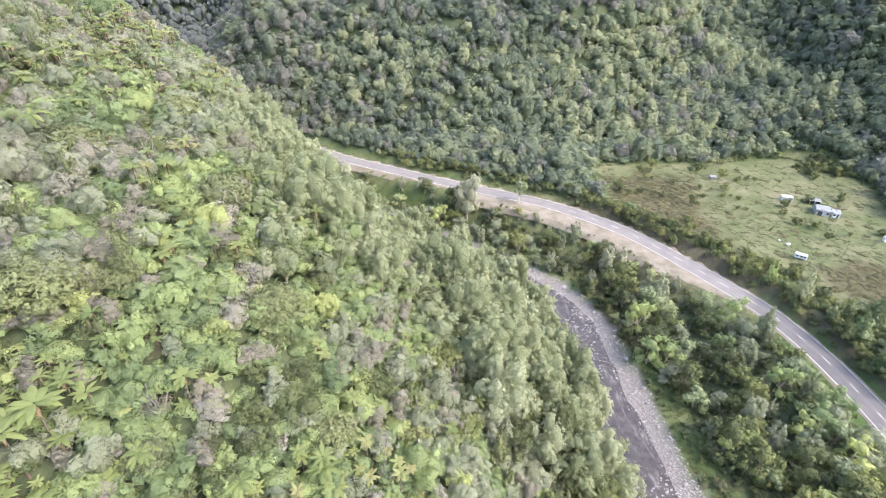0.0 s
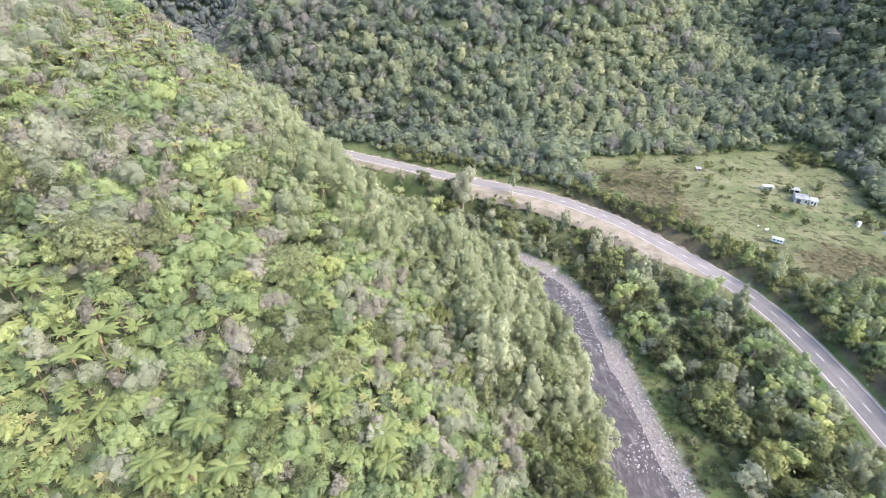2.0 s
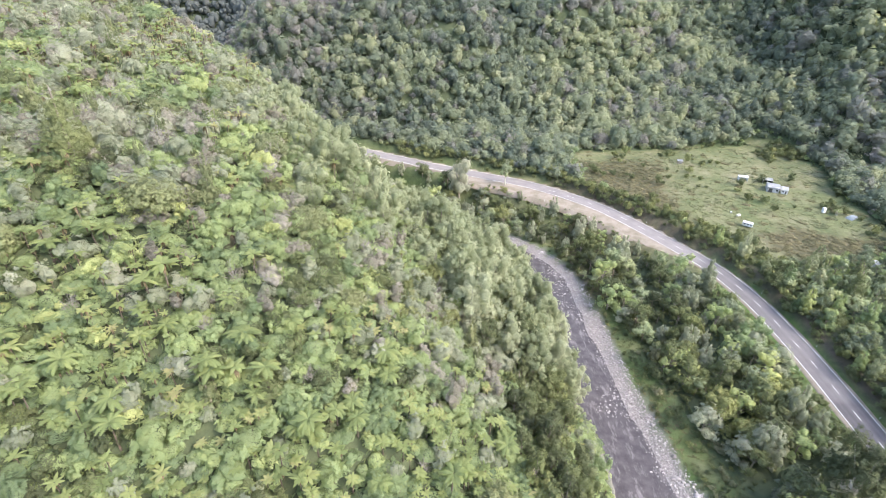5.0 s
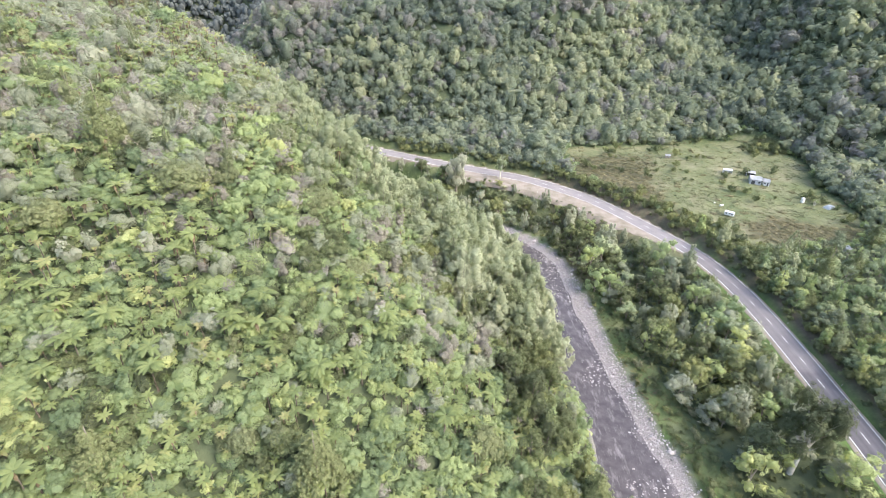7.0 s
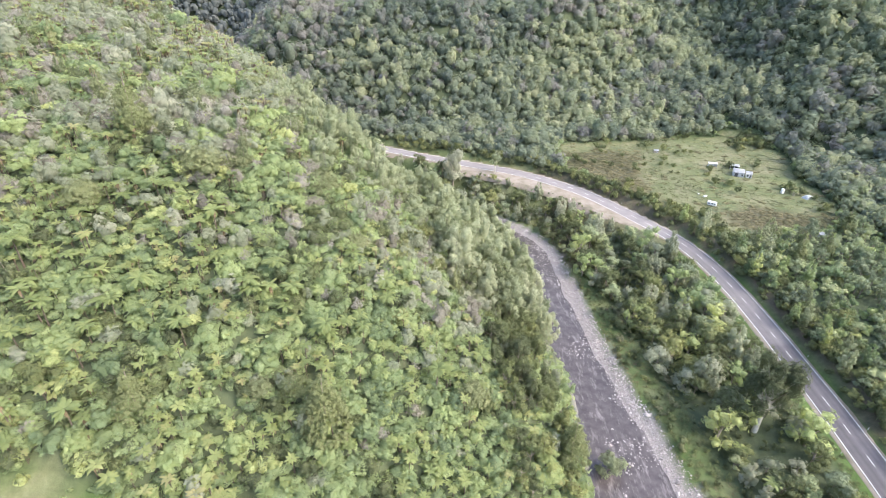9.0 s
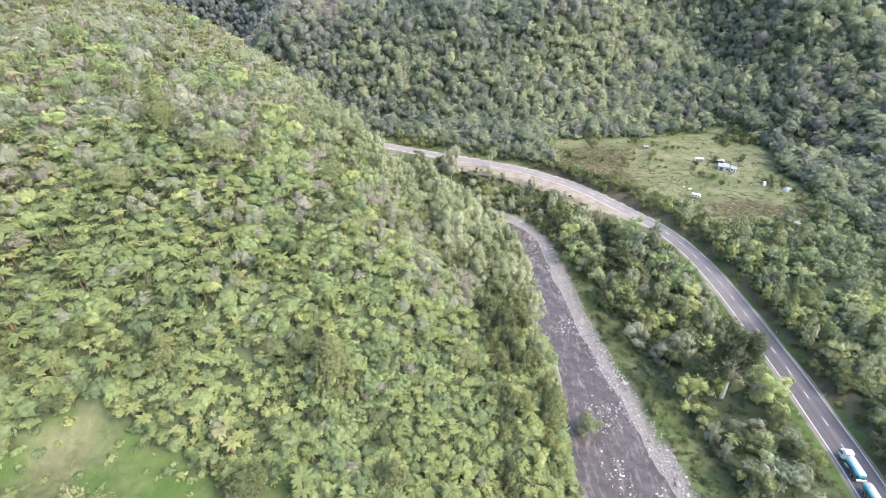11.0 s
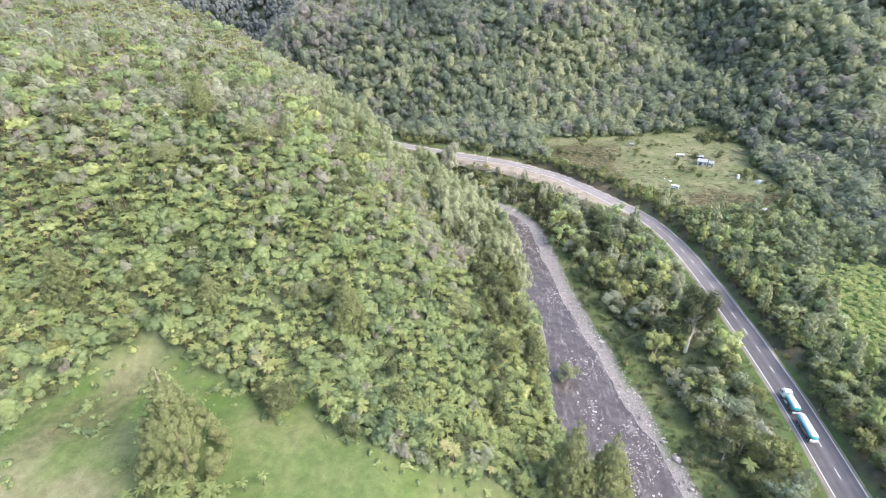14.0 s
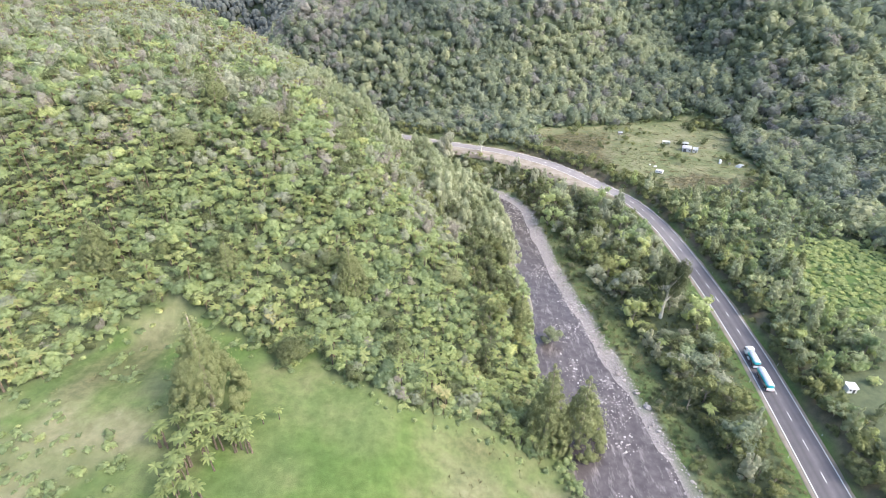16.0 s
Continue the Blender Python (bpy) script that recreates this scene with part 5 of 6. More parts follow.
def stones():
    sel = RIVER[(RIVER[:, 1] > -125) & (RIVER[:, 1] < 150)]
    tg = np.gradient(sel[:, :2], axis=0)
    tg /= np.linalg.norm(tg, axis=1)[:, None]
    nn = np.column_stack([tg[:, 1], -tg[:, 0]])

    def spread(count, lo, hi, clump=0.0):
        k = rng.randint(0, len(sel), count * 3)
        f = rng.uniform(lo, hi, count * 3)
        p = sel[k, :2] + nn[k] * (f * sel[k, 2])[:, None] + rng.uniform(-0.6, 0.6, (count * 3, 2))
        if lo > 0:
            p = p[f > 1.0 - np.interp(p[:, 1], [-80, 0, 50, 110], [3.6, 4.2, 6.2, 6.6]) / sel[k, 2] * rng.uniform(0.6, 1.1, len(p))]
        if clump:
            p = p[rough_noise(p[:, 0], p[:, 1], 9) > clump]
        return p[:count]
    big = np.vstack([spread(170, 0.5, 1.05), spread(110, -0.35, 0.7, 0.57), spread(20, -0.9, 0.5)])
    sizes = np.minimum(rng.gamma(2.0, 0.24, len(big)) + 0.3, 2.2)
    sizes[170:] *= 0.55
    for (x, y), c in zip(big, sizes):
        z = max(height_at(x, y), -0.12)
        ob = part_mesh("stone", STONES[rng.randint(7)], river)
        ob.matrix_basis = pose(x, y, z + 0.12 * c, rng.uniform(-20, 20), rng.uniform(-20, 20), rng.uniform(0, 360)) @ Matrix.Diagonal((c, c, c, 1))
    small = np.vstack([spread(4600, 0.3, 1.06), spread(1900, -0.5, 0.75, 0.57)])
    V, T, o = [], [], 0
    z = np.maximum(land(small[:, 0], small[:, 1]), -0.06)
    for (x, y), zz in zip(small, z):
        c = min(0.13 + rng.gamma(1.6, 0.11), 0.7)
        v = ICO_V * rng.uniform(0.75, 1.15, (12, 1)) * [c * 0.65, c * 0.5, c * 0.36]
        a = rng.uniform(0, 6.3)
        V.append(np.column_stack([v[:, 0] * math.cos(a) - v[:, 1] * math.sin(a) + x, v[:, 0] * math.sin(a) + v[:, 1] * math.cos(a) + y, v[:, 2] + zz + c * 0.1]))
        T.append(LUMP_F + o)
        o += 12
    tagged(part_mesh("shingle", mesh_np("shingle", np.vstack(V), np.vstack(T), [M_STONE]), river, "pale grey cobbles of the river bar"), kind="stuff")


stones()


# ---- grass: banks, shelf, meadow ----
def grasses():
    r_ = np.random.RandomState(77)
    shapes = [tussock(r_, 0.8, 0.42, 24) for _ in range(4)]
    x, y = jitter_grid(r_, 52, 112, -130, 175, 1.2)
    s_, _ = nearest(ROAD, x, y)
    rr, j_ = nearest(RIVER, x, y)
    e_ = rr - RIVER[j_, 2]
    w = (e_ > 0.4) & (s_ < -5.8) & ((e_ < 12) | (s_ > -11)) & (r_.rand(len(x)) < 0.75)
    w &= ~((y > 112) & (s_ > -10.5))
    scatter("bank_grass", "long green grass on the river flat and road verge", "grass", shapes, [M_GRASS], x[w], y[w], r_.uniform(0.6, 1.3, w.sum()), np.clip(0.45 + 1.2 * (rough_noise(x[w], y[w], 14) - 0.5) + r_.normal(0, 0.12, w.sum()), 0, 1), r_, 0.05)
    low_ = (e_ > 2.0) & (e_ < 12) & (s_ < -9) & (y < 105) & (r_.rand(len(x)) < 0.16 * smooth(0.4, 0.65, rough_noise(x + 31, y, 9)))
    scatter("flat_scrub", "low yellow-green scrub dotted over the river flat", "scrub", LOWS, [M_ROUGH], x[low_], y[low_], r_.uniform(0.4, 0.85, low_.sum()), np.clip(r_.normal(0.6, 0.25, low_.sum()), 0, 1), r_)
    x, y = jitter_grid(r_, 60, 205, 112, 245, 2.5)
    s_, _ = nearest(ROAD, x, y)
    zone = rough_noise(x, y, 22)
    w = (meadow_mask(x, y, s_) > 0.4) & (r_.rand(len(x)) < 0.04 + 0.9 * brown_mask(x, y))
    scatter("meadow_bracken", "brownish olive bracken spread over the meadow", "bracken", [low_mat(r_, 2.1, 0.32, 28, 0.7) for _ in range(3)], [M_BRACKEN], x[w], y[w], r_.uniform(0.6, 1.2, w.sum()), np.clip(0.5 + 0.9 * (zone[w] - 0.5) + r_.normal(0, 0.15, w.sum()), 0, 1), r_, 0.05)
    w = (meadow_mask(x, y, s_) > 0.3) & (r_.rand(len(x)) < (0.2 + 0.6 * smooth(0.42, 0.58, rough_noise(x + 9, y - 40, 15))) * (1 - 0.85 * brown_mask(x, y)))
    scatter("meadow_grass", "rough olive grass over the meadow", "grass", [low_mat(r_, 2.0, 0.22, 20, 0.8) for _ in range(3)], [M_ROUGH], x[w], y[w], r_.uniform(0.6, 1.2, w.sum()), np.clip(r_.normal(0.65, 0.2, w.sum()), 0, 1), r_, 0.1)
    w = (meadow_mask(x, y, s_) > 0.3) & (r_.rand(len(x)) < 0.5 * smooth(0.56, 0.66, rough_noise(x + 40, y, 12)) * (0.25 + smooth(195, 228, y) + smooth(160, 182, x)))
    scatter("meadow_bushes", "scattered low green bushes in the meadow", "bushes", LOWS, [M_BELT], x[w], y[w], r_.uniform(0.35, 1.6, w.sum()), np.clip(r_.normal(0.5, 0.2, w.sum()), 0, 1), r_)
    # fresh scrub where the meadow meets the forest
    x, y = jitter_grid(r_, 60, 210, 105, 262, 2.8)
    s_, _ = nearest(ROAD, x, y)
    m_ = np.maximum(meadow_mask(x, y, s_), meadow_mask(x, y - 7, s_))
    w = (m_ > 0.05) & (meadow_mask(x, y, s_) < 0.75) & (s_ > 12) & (r_.rand(len(x)) < 0.6)
    scatter("meadow_edge_scrub", "fresh green scrub where the meadow meets the forest", "scrub", LOWS, [M_SHRUB], x[w], y[w], r_.uniform(0.4, 1.35, w.sum()), np.clip(r_.normal(0.35, 0.25, w.sum()), 0, 1), r_)
    x, y = jitter_grid(r_, 128, 205, 5, 90, 2.0)
    w = (patch_mask(x, y) > 0.3) & (r_.rand(len(x)) < 0.85)
    scatter("slope_bracken", "bright green bracken on the open slope", "bracken", [shrub(r_, 1.2, 0.8, 2, 30, 0.55) for _ in range(3)], [M_SHRUB], x[w], y[w], r_.uniform(0.7, 1.5, w.sum()), np.clip(0.8 + r_.normal(0, 0.15, w.sum()), 0, 1), r_)
    # rough growth on the shelf
    x, y = jitter_grid(r_, -110, 44, -75, -10, 1.7)
    zone = rough_noise(x, y, 16)
    rr, j_ = nearest(RIVER, x, y)
    w = (lawn_mask(x, y) > 0.3) & (rr < -RIVER[j_, 2] - 0.5) & (r_.rand(len(x)) < 0.01 + 0.05 * smooth(0.52, 0.62, zone) * smooth(-5, 15, x) + 0.16 * smooth(18, 34, x))
    clumps = shapes
    scatter("shelf_grass", "long rough grass in patches on the shelf", "grass", clumps, [M_ROUGH], x[w], y[w], r_.uniform(0.6, 1.2, w.sum()), np.clip(0.5 + 0.7 * (zone[w] - 0.5) + r_.normal(0, 0.12, w.sum()), 0, 1), r_, 0.1)
    edge_ = (lawn_mask(x, y + 5) < 0.6) | ((x < -46) & (rough_noise(x - 8, y + 31, 10) > 0.56))
    w = (lawn_mask(x, y) > 0.25) & edge_ & (rr < -RIVER[j_, 2] - 0.5) & (r_.rand(len(x)) < 0.3)
    scatter("shelf_bushes", "low green bushes and rank growth along the edge of the shelf", "bushes", [shrub(r_, 1.3, 1.1, 2, 24, 0.5) for _ in range(4)], [M_SHRUB], x[w], y[w], r_.uniform(0.5, 1.3, w.sum()), np.clip(r_.normal(0.45, 0.22, w.sum()), 0, 1), r_, 0.15)
    w = (lawn_mask(x, y) > 0.3) & ((x < -44) & (rough_noise(x + 20, y + 9, 12) > 0.6) | (x > 8) & (rough_noise(x + 20, y + 9, 8) > 0.52)) & (rr < -RIVER[j_, 2] - 0.5) & (r_.rand(len(x)) < 0.3)
    scatter("shelf_bracken", "tan bracken and low scrub on the shelf", "bracken", clumps, [M_BRACKEN], x[w], y[w], r_.uniform(0.7, 1.6, w.sum()), np.clip(r_.normal(0.6, 0.2, w.sum()), 0, 1), r_, 0.1)


M_GRASS = leaf_material("grass_blades", [(0.0, (0.088, 0.101, 0.048)), (0.4, (0.115, 0.127, 0.060)), (0.7, (0.150, 0.140, 0.076)), (1.0, (0.191, 0.154, 0.097))], 0.7, 0.3, cover=1.0, relief=0)
M_ROUGH = leaf_material("rough_grass", [(0.0, (0.115, 0.138, 0.066)), (0.5, (0.158, 0.172, 0.088)), (1.0, (0.205, 0.202, 0.12))], 0.7, 0.25, leaf=0.12, cover=0.65, spread=0.3)
grasses()

# ---- buildings in the meadow ----
M_ROOF = grain_material("weathered_zinc_roof", [(0.3, (0.36, 0.37, 0.38)), (0.7, (0.52, 0.53, 0.54))], 0.8, 5, 0.5, 0.1, 0.01)
M_WHITE = grain_material("white_painted_boards", [(0.3, (0.62, 0.62, 0.6)), (0.7, (0.78, 0.78, 0.76))], 0.9, 6, 0.6, 0.15, 0.01)
M_DULL = grain_material("grey_corrugated_wall", [(0.3, (0.3, 0.31, 0.32)), (0.7, (0.44, 0.45, 0.46))], 0.9, 6, 0.6, 0.15, 0.01)
M_DOOR = grain_material("dark_opening_boards", [(0.3, (0.04, 0.04, 0.045)), (0.7, (0.09, 0.09, 0.09))], 2, 10)
M_TIMBER = grain_material("weathered_timber", [(0.3, (0.2, 0.17, 0.14)), (0.7, (0.36, 0.31, 0.26))], 2, 14)
m, n, l, b = material("window_glass", 0.08, 0.6)
b.inputs["Base Color"].default_value = (0.03, 0.035, 0.04, 1)
M_GLASS = m


def building(name, label, x, y, turn, length, depth, wall_h, ridge, wall_mat, roof_mat, group, lean=False, open_front=False, openings=()):
    """A shed: four walls, a ribbed gable or lean-to roof, doors and windows as given (kind, x, width, z, height on the front)."""
    root = tagged(new(name), label, "shed", group)
    root.matrix_basis = pose(x, y, height_at(x, y) - 0.15, 0, 0, turn)
    length, depth, wall_h, ridge = length * 0.68, depth * 0.68, wall_h * 0.8, ridge * 0.8
    openings = [(a_, b_ * 0.68, c_ * 0.68, d_ * 0.8, e_ * 0.8) for a_, b_, c_, d_, e_ in openings]
    L, D = length / 2, depth / 2
    for nm_, a in (("wall", (-L, L, D - 0.12, D, 0, wall_h)), ("wall", (-L, -L + 0.12, -D, D - 0.12, 0, wall_h)), ("wall", (L - 0.12, L, -D, D - 0.12, 0, wall_h)), ("wall", (-L + 0.12, L - 0.12, -D, -D + 0.12, 0, wall_h))):
        if open_front and a[3] < 0:
            continue
        bm = bmesh.new()
        box(bm, *a)
        part(nm_, bm, wall_mat, root)
    if open_front:
        for px in (-L + 0.12, 0, L - 0.12):
            bm = bmesh.new()
            box(bm, px - 0.1, px + 0.1, -D, -D + 0.2, 0, wall_h)
            part("post", bm, M_WHITE, root)
    if not lean:
        for sx in (-1, 1):
            bm = bmesh.new()
            v = [bm.verts.new(p) for p in ((sx * (L - 0.02), -D, wall_h), (sx * (L - 0.02), D, wall_h), (sx * (L - 0.02), 0, wall_h + ridge - 0.05), (sx * (L - 0.14), -D, wall_h), (sx * (L - 0.14), D, wall_h), (sx * (L - 0.14), 0, wall_h + ridge - 0.05))]
            for f in ((0, 1, 2), (3, 5, 4), (0, 2, 5, 3), (1, 4, 5, 2), (0, 3, 4, 1)):
                bm.faces.new([v[i] for i in f])
            bmesh.ops.recalc_face_normals(bm, faces=bm.faces)
            part("gable", bm, wall_mat, root)
    slopes = [(-D - 0.3, wall_h - 0.05, 0, wall_h + ridge), (D + 0.3, wall_h - 0.05, 0, wall_h + ridge)] if not lean else [(-D - 0.3, wall_h + 0.06, D + 0.3, wall_h + ridge)]
    for y0, z0, y1, z1 in slopes:
        bm = bmesh.new()
        k = int(length / 0.38)
        rows = []
        for i in range(k + 1):
            xx = -L - 0.25 + (length + 0.5) * i / k
            rib = 0.05 * (i % 2)
            rows.append([bm.verts.new((xx, y0, z0 + rib)), bm.verts.new((xx, y1, z1 + rib))])
        for a, c in zip(rows, rows[1:]):
            bm.faces.new((a[0], c[0], c[1], a[1]))
        bmesh.ops.solidify(bm, geom=bm.faces[:], thickness=0.03)
        part("roof", bm, roof_mat, root, "corrugated metal roof")
    for kd, ox, w_, z0, h_ in openings:
        bm = bmesh.new()
        box(bm, ox - w_ / 2, ox + w_ / 2, -D - 0.03, -D + 0.02, z0, z0 + h_)
        ob = part("door" if kd == "door" else "window", bm, M_DOOR if kd == "door" else M_GLASS, root)
        bm = bmesh.new()
        for a in ((ox - w_ / 2 - 0.08, ox - w_ / 2, z0, z0 + h_), (ox + w_ / 2, ox + w_ / 2 + 0.08, z0, z0 + h_), (ox - w_ / 2 - 0.08, ox + w_ / 2 + 0.08, z0 + h_, z0 + h_ + 0.08)):
            box(bm, a[0], a[1], -D - 0.06, -D - 0.005, a[2], a[3])
        part("frame", bm, M_WHITE, ob)
    return root


FARM = "farm buildings in the meadow"
building("farm_shed", "long pale metal farm shed on the meadow", 159.0, 178.5, -24, 7.2, 9.0, 3.0, 1.0, M_DULL, M_ROOF, FARM, openings=(("door", -1.5, 2.4, 0, 2.4), ("window", 2.4, 1.4, 1.1, 1.0)))
building("farm_annex", "small white annex beside the farm shed", 162.9, 175.6, -24, 3.8, 4.2, 2.5, 0.8, M_WHITE, M_ROOF, FARM, lean=True, openings=(("door", 0.8, 0.9, 0, 2.0), ("window", -0.9, 1.2, 1.0, 0.9)))
building("lean_to", "dark open lean-to with a grey metal roof", 160.5, 186.0, -20, 6.0, 4.2, 2.4, 0.5, M_DOOR, M_ROOF, FARM, lean=True, open_front=True)
building("shelter", "white open-fronted shelter on the meadow", 150.5, 189.0, -12, 6.0, 3.0, 2.4, 0.4, M_WHITE, M_WHITE, FARM, lean=True, open_front=True)
building("field_hut", "small low hut at the meadow's edge", 128.0, 209.5, -8, 3.6, 2.4, 1.7, 0.5, M_TIMBER, M_ROOF, FARM, lean=True, openings=(("door", 0.5, 0.8, 0, 1.5),))
building("garden_shed", "small pale-roofed shed among the bushes", 161.5, 115.5, 15, 3.4, 2.8, 2.2, 0.5, M_DULL, M_ROOF, FARM, lean=True, openings=(("door", 0, 0.8, 0, 1.8),))
building("roadside_hut", "small white-roofed hut in scrub above the road", 123.5, -15.0, -8, 3.2, 2.8, 2.3, 0.45, M_WHITE, M_WHITE, FARM, lean=True, openings=(("door", 0.5, 0.9, 0, 1.9), ("window", -0.8, 0.8, 1.0, 0.8)))


def caravan(x, y, turn):
    root = tagged(new("caravan"), "old white caravan parked on the grass", "caravan")
    root.matrix_basis = pose(x, y, height_at(x, y), 0, 0, turn) @ Matrix.Scale(0.85, 4)
    bm = bmesh.new()
    box(bm, -2.3, 2.3, -1.05, 1.05, 0.5, 2.5, 0.3)
    part("body", bm, M_WHITE, root)
    for px in (-1.3, 0.2, 1.4):
        bm = bmesh.new()
        box(bm, px - 0.4, px + 0.4, -1.07, -1.03, 1.3, 1.95)
        part("window", bm, M_GLASS, root)
    for sy in (-0.95, 0.95):
        bm = bmesh.new()
        tube(bm, (0, sy - 0.1, 0.33), (0, sy + 0.1, 0.33), 0.33, 0.33, 16)
        part("wheel", bm, M_RUBBER, root)
    bm = bmesh.new()
    tube(bm, (2.2, 0, 0.5), (3.4, 0, 0.45), 0.06, 0.05)
    part("drawbar", bm, M_DULL, root)


M_RUBBER = grain_material("tyre_rubber", [(0.3, (0.02, 0.02, 0.02)), (0.7, (0.045, 0.045, 0.045))], 5, 30, 0.85)
caravan(130.5, 145.0, -35)


def junk(name, label, category, x, y, turn, dims, mat):
    root = tagged(new(name), label, category)
    root.matrix_basis = pose(x, y, height_at(x, y), 0, 0, turn)
    bm = bmesh.new()
    box(bm, -dims[0] / 2, dims[0] / 2, -dims[1] / 2, dims[1] / 2, 0.12, dims[2], 0.12)
    part("body", bm, mat, root)
    bm = bmesh.new()
    box(bm, -dims[0] * 0.42, dims[0] * 0.42, -dims[1] * 0.42, dims[1] * 0.42, 0.0, 0.12)
    part("base", bm, M_TIMBER, root)


junk("white_crate", "white crate lying on the meadow grass", "crate", 131.5, 154.0, 30, (2.0, 0.9, 0.7), M_WHITE)
junk("white_crate", "small white crate lying on the grass", "crate", 129.5, 156.5, 70, (1.0, 0.7, 0.6), M_WHITE)
junk("water_tank", "upright pale water tank at the meadow's edge", "water tank", 169.0, 156.5, 0, (1.1, 1.3, 2.4), M_WHITE)


# ---- marker posts along the road ----
def marker(c, side):
    k = int(np.searchsorted(cum, c))
    x, y = ROAD[k, :2] + tn[k] * side
    root = tagged(new("marker_post"), "slim white roadside marker post with reflector", "marker post", "road marker posts")
    root.matrix_basis = pose(x, y, height_at(x, y) - 0.1, 0, 0, math.degrees(math.atan2(-tt[k, 0], tt[k, 1])))
    bm = bmesh.new()
    box(bm, -0.06, 0.06, -0.025, 0.025, 0, 1.15, 0.01)
    part("post", bm, M_WHITE, root)
    bm = bmesh.new()
    box(bm, -0.04, 0.04, -0.034, -0.026, 0.85, 1.0)
    part("reflector", bm, M_RED, root)


m, n, l, b = material("red_reflector", 0.3, 0.5)
b.inputs["Base Color"].default_value = (0.4, 0.03, 0.02, 1)
M_RED = m
for c in np.arange(130, 420, 26.0):
    marker(c, -5.0 - float(np.interp(c, cum, wide_l)) * 0.85)
    marker(c + 9, 5.3)


# ---- milk tanker and its trailer ----
def paint(name, col, rough=0.35, metal=0.0):
    mm, n_, l_, b_ = material(name, rough, 0.5)
    g = noise_of(n_, l_, 1.5, 5, 0.6)
    dirt = tuple(v * 0.72 + 0.03 for v in col)
    l_.new(ramp_of(n_, l_, g, [(0.35, dirt), (0.65, col)]), b_.inputs["Base Color"])
    b_.inputs["Metallic"].default_value = metal
    return mm


M_TEAL, M_CAB, M_CHROME, M_CHASSIS = paint("teal_paint", (0.03, 0.44, 0.48)), paint("cab_paint", (0.8, 0.8, 0.8)), paint("tank_steel", (0.5, 0.51, 0.53), 0.5, 0.3), paint("chassis_grey", (0.05, 0.05, 0.055), 0.6)
M_AQUA = paint("aqua_paint", (0.06, 0.52, 0.5))


def wheel(root, x, y, r=0.5, w=0.32):
    bm = bmesh.new()
    tube(bm, (x - w / 2, y, r), (x + w / 2, y, r), r, r, 20)
    bmesh.ops.bevel(bm, geom=[e for e in bm.edges if e.calc_length() < 0.2], offset=0.04, segments=2, affect="EDGES")
    tyre = part("wheel", bm, M_RUBBER, root)
    s_ = 1 if x > 0 else -1
    bm = bmesh.new()
    tube(bm, (x + s_ * w * 0.40, y, r), (x + s_ * (w * 0.5 + 0.02), y, r), r * 0.55, r * 0.45, 16)
    part("rim", bm, M_CHROME, tyre)


def tank(root, y0, y1, r=1.05, z=2.25):
    """An oval tank with domed ends, painted sides and a bare steel top."""
    for nm_, mat, a0, a1, grow in (("tank", M_TEAL, 0, 360, 0.0), ("tank_top", M_CHROME, 22, 150, 0.02)):
        bm = bmesh.new()
        k, rings = 28, []
        for yy, f in ((y0, 0.55), (y0 + 0.12, 0.85), (y0 + 0.35, 1.0), ((y0 + y1) / 2, 1.0), (y1 - 0.35, 1.0), (y1 - 0.12, 0.85), (y1, 0.55)):
            ang = [radians(a0 + (a1 - a0) * i / k) for i in range(k + (1 if a1 - a0 < 360 else 0))]
            rings.append([bm.verts.new(((r * 1.12 * f + grow) * math.cos(a), yy, z + (r * 0.86 * f + grow) * math.sin(a))) for a in ang])
        for p, q_ in zip(rings, rings[1:]):
            cnt = len(p)
            for i in range(cnt if a1 - a0 >= 360 else cnt - 1):
                bm.faces.new((p[i], p[(i + 1) % cnt], q_[(i + 1) % cnt], q_[i]))
        if a1 - a0 >= 360:
            bm.faces.new(rings[0][::-1])
            bm.faces.new(rings[-1])
        bmesh.ops.recalc_face_normals(bm, faces=bm.faces)
        for f in bm.faces:
            f.smooth = True
        part(nm_, bm, mat, root)
    for yy in (y0 + 1.2, (y0 + y1) / 2, y1 - 1.2):
        bm = bmesh.new()
        tube(bm, (0, yy, z + r * 0.84), (0, yy, z + r * 0.84 + 0.14), 0.28, 0.26, 16)
        part("hatch", bm, M_CHROME, root)
    for yy in (y0 + 1.0, y1 - 1.0):
        bm = bmesh.new()
        box(bm, r * 1.12 * 0.9, r * 1.12 + 0.03, yy - 0.5, yy + 0.5, z - 0.35, z + 0.35, 0.05)
        box(bm, -r * 1.12 - 0.03, -r * 1.12 * 0.9, yy - 0.5, yy + 0.5, z - 0.35, z + 0.35, 0.05)
        part("side_panel", bm, M_AQUA, root)


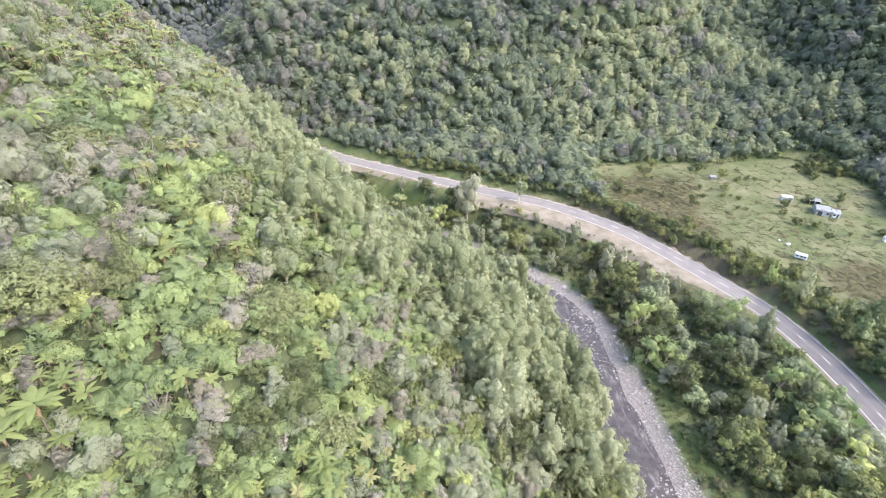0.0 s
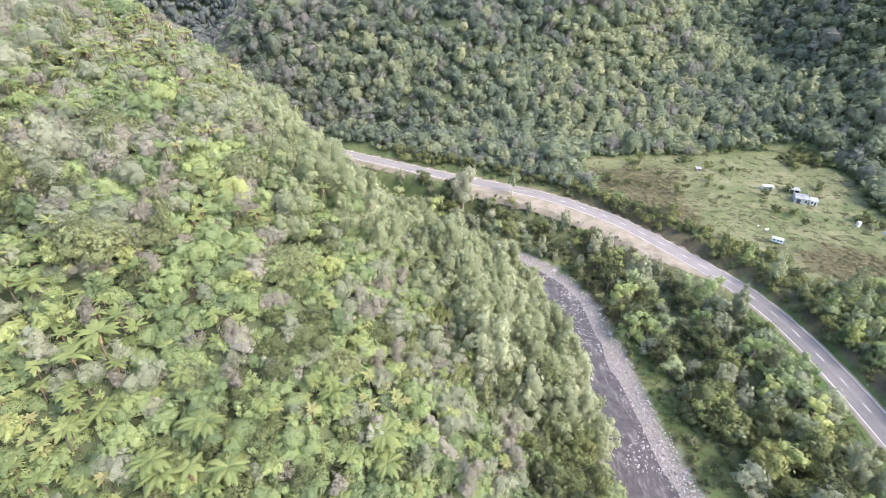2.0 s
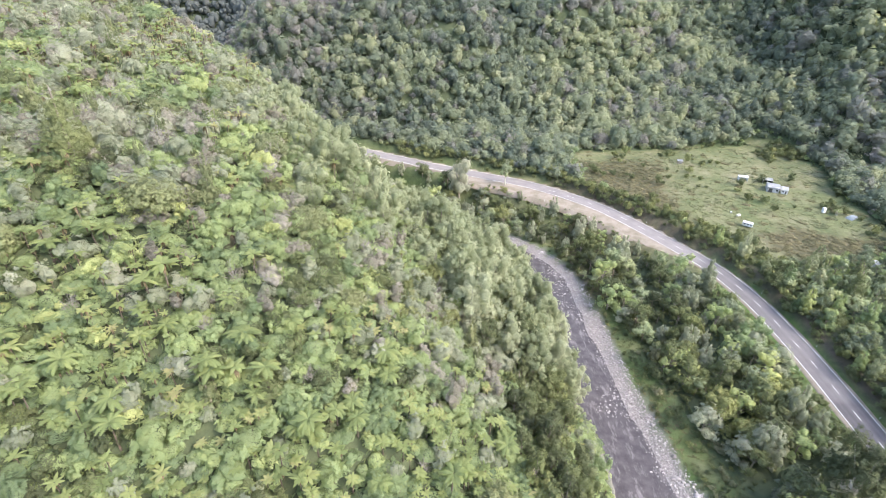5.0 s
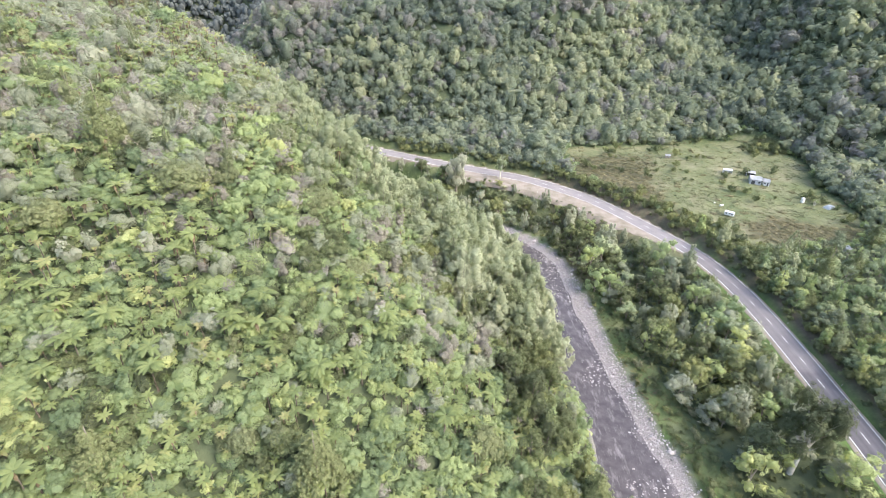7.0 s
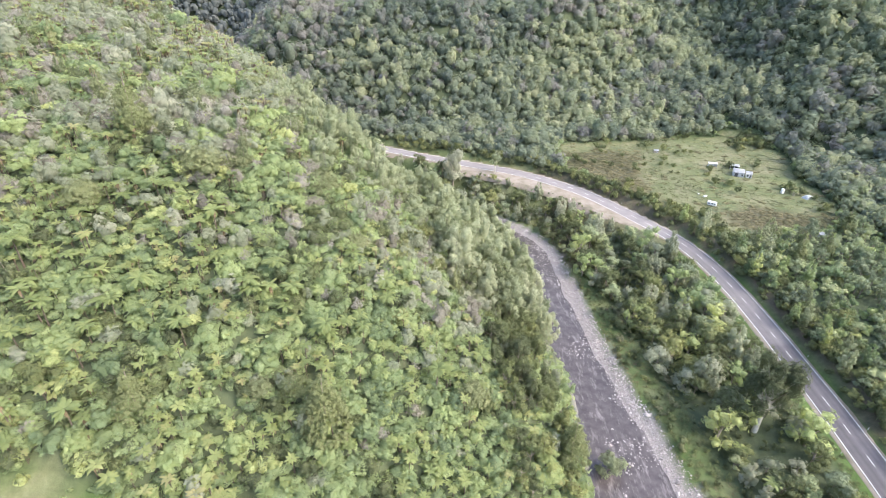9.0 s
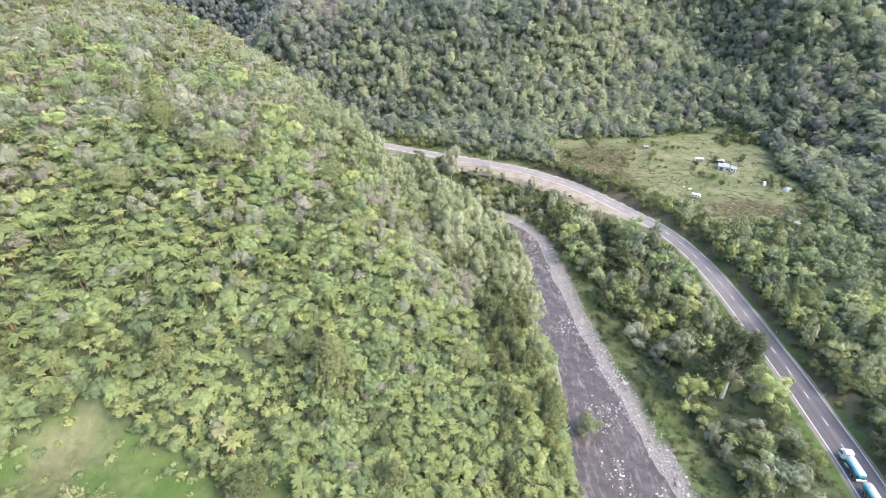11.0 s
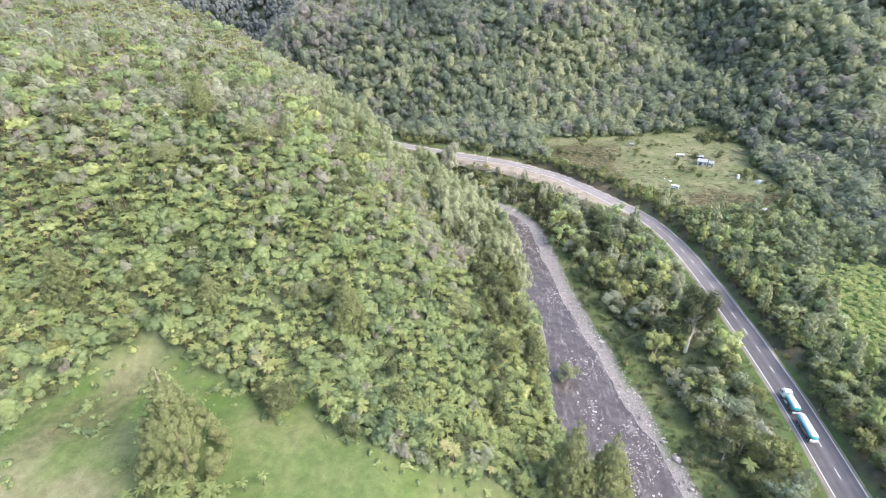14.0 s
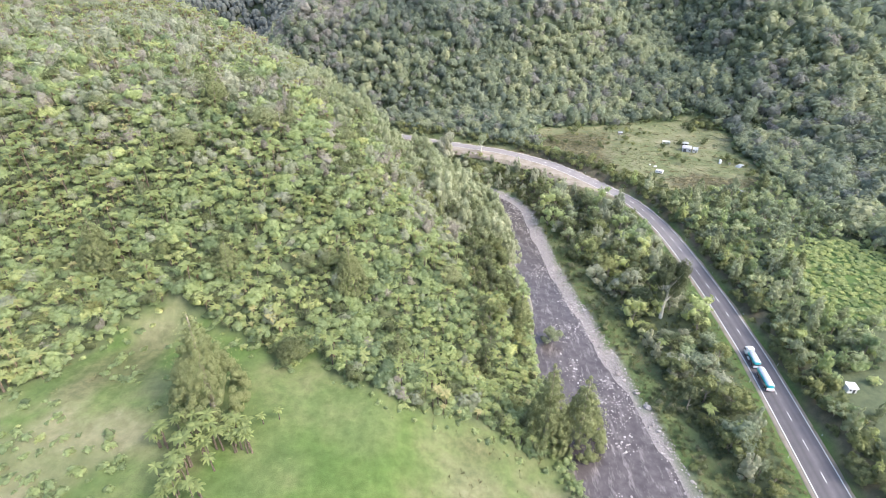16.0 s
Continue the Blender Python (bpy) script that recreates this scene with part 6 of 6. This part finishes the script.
def tanker(c, side):
    k = int(np.searchsorted(cum, c))
    base = ROAD[k, :2] + tn[k] * side
    ang = math.degrees(math.atan2(-tt[k, 0], tt[k, 1]))
    truck = tagged(new("tanker_truck"), "white-cabbed tanker truck with a teal oval tank on the road", "truck")
    truck.matrix_basis = pose(base[0], base[1], ROADZ[k] + 0.055, 0, 0, ang) @ Matrix.Scale(0.88, 4)
    bm = bmesh.new()
    box(bm, -1.2, 1.2, 6.4, 8.5, 0.75, 2.75, 0.14)
    part("cab", bm, M_CAB, truck)
    bm = bmesh.new()
    box(bm, -1.12, 1.12, 6.2, 7.9, 2.72, 3.45, 0.22)
    part("roof_fairing", bm, M_CAB, truck)
    bm = bmesh.new()
    box(bm, -1.05, 1.05, 8.47, 8.53, 1.75, 2.6, 0.02)
    part("windscreen", bm, M_GLASS, truck)
    for sx in (-1, 1):
        bm = bmesh.new()
        box(bm, sx * 1.21 - 0.02, sx * 1.21 + 0.02, 7.1, 8.1, 1.8, 2.5)
        part("side_window", bm, M_GLASS, truck)
        bm = bmesh.new()
        box(bm, sx * 1.42 - 0.12, sx * 1.42 + 0.12, 8.25, 8.4, 1.7, 2.4, 0.03)
        part("mirror", bm, M_CHASSIS, truck)
        bm = bmesh.new()
        box(bm, sx * 0.9 - 0.2, sx * 0.9 + 0.2, 8.5, 8.56, 0.85, 1.1, 0.02)
        part("headlight", bm, M_CHROME, truck)
        bm = bmesh.new()
        tube(bm, (sx * 1.0, 3.8, 0.75), (sx * 1.0, 5.2, 0.75), 0.33, 0.33, 16)
        part("fuel_tank", bm, M_CHROME, truck)
    bm = bmesh.new()
    box(bm, -0.5, 0.5, -0.2, 8.0, 0.72, 1.05, 0.03)
    part("chassis", bm, M_CHASSIS, truck)
    tank(truck, 0.1, 6.0)
    bm = bmesh.new()
    box(bm, -1.2, 1.2, -0.32, -0.2, 0.7, 1.5, 0.03)
    part("rear_panel", bm, M_CAB, truck, "white rear panel")
    for yy in (7.4, 5.9, 1.9, 0.6):
        for sx in (-1.02, 1.02):
            wheel(truck, sx, yy)
    trailer = tagged(new("tank_trailer"), "teal tank trailer with a steel top coupled behind the truck", "trailer")
    k2 = int(np.searchsorted(cum, c - 6.0))
    ang2 = math.degrees(math.atan2(-tt[k2, 0], tt[k2, 1]))
    trailer.matrix_basis = pose(base[0], base[1], ROADZ[k] + 0.055, 0, 0, (ang + ang2) / 2) @ Matrix.Scale(0.88, 4) @ Matrix.Translation((0, -11.2, 0))
    bm = bmesh.new()
    box(bm, -0.5, 0.5, 0.2, 9.0, 0.74, 1.05, 0.03)
    part("chassis", bm, M_CHASSIS, trailer)
    bm = bmesh.new()
    for sx in (-0.45, 0.45):
        tube(bm, (sx, 8.9, 0.85), (0, 10.8, 0.8), 0.07, 0.07)
    part("drawbar", bm, M_CHASSIS, trailer)
    tank(trailer, 0.3, 9.2)
    bm = bmesh.new()
    box(bm, -1.2, 1.2, 0.02, 0.16, 0.7, 1.75, 0.04)
    part("rear_panel", bm, M_CAB, trailer, "white rear panel")
    for sx in (-1, 1):
        bm = bmesh.new()
        box(bm, sx * 0.85 - 0.2, sx * 0.85 + 0.2, -0.02, 0.03, 0.85, 1.05, 0.01)
        part("tail_light", bm, M_RED, trailer)
    for yy in (8.0, 6.8, 2.3, 1.1):
        for sx in (-1.02, 1.02):
            wheel(trailer, sx, yy)


tanker(float(np.interp(-3.0, ROAD[:200, 1], cum[:200])), -1.85)


# ---- small things on the spur and at the meadow's edge ----
slip = tagged(new("boulder", stone_mesh(91)), "pale bare boulder showing through the scrub", "boulder")
slip.matrix_basis = pose(-92.0, 49.0, height_at(-92.0, 49.0) + 1.6, 20, 10, 40) @ Matrix.Diagonal((3.2, 2.6, 4.6, 1))


def banana(x, y):
    root = tagged(new("banana_plant"), "banana plant with broad ragged leaves beside the meadow", "plant")
    root.matrix_basis = pose(x, y, height_at(x, y) - 0.05)
    for k in range(3):
        bm = bmesh.new()
        a = k * 2.1
        tube(bm, (0.4 * math.cos(a), 0.4 * math.sin(a), 0), (0.5 * math.cos(a), 0.5 * math.sin(a), 2.0 + 0.3 * k), 0.15, 0.09, 10)
        part("stem", bm, M_PALEBARK, root)
    for k in range(12):
        a, base = k * 2.4, 2.0 + 0.05 * k
        c, s_ = math.cos(a), math.sin(a)
        bm = bmesh.new()
        rows = []
        for i in range(6):
            f = i / 5
            w_ = 0.34 * math.sin(math.pi * (0.1 + 0.85 * f))
            r_ = 0.3 + 1.7 * f
            zz = base + 1.0 * f - 1.3 * f * f
            rows.append([bm.verts.new((r_ * c - g * w_ * s_, r_ * s_ + g * w_ * c, zz - 0.12 * abs(g))) for g in (-1, 0, 1)])
        for p_, q_ in zip(rows, rows[1:]):
            for i in range(2):
                bm.faces.new((p_[i], p_[i + 1], q_[i + 1], q_[i]))
        part("leaf", bm, M_FERN, root)


banana(173.0, 154.0)
# added mound standing in for a smoke-like bluish haze; no heap is known here
heap = tagged(new("covered_heap"), "low pale blue-grey mound added in place of a bluish haze", "heap")
heap.matrix_basis = pose(178.0, 151.5, height_at(178.0, 151.5) - 0.1, 0, 0, 25)
bm = bmesh.new()
bmesh.ops.create_grid(bm, x_segments=12, y_segments=8, size=1.0)
for v in bm.verts:
    f = max(0.0, 1 - max(abs(v.co.x), abs(v.co.y)) ** 3)
    v.co = Vector((v.co.x * 2.6, v.co.y * 1.5, 1.3 * f + 0.12 * noise.noise(v.co * 3.1)))
bmesh.ops.solidify(bm, geom=bm.faces[:], thickness=0.03)
part("mound_skin", bm, grain_material("mound_skin", [(0.3, (0.17, 0.2, 0.22)), (0.7, (0.32, 0.35, 0.37))], 0.8, 5, 0.5), heap)
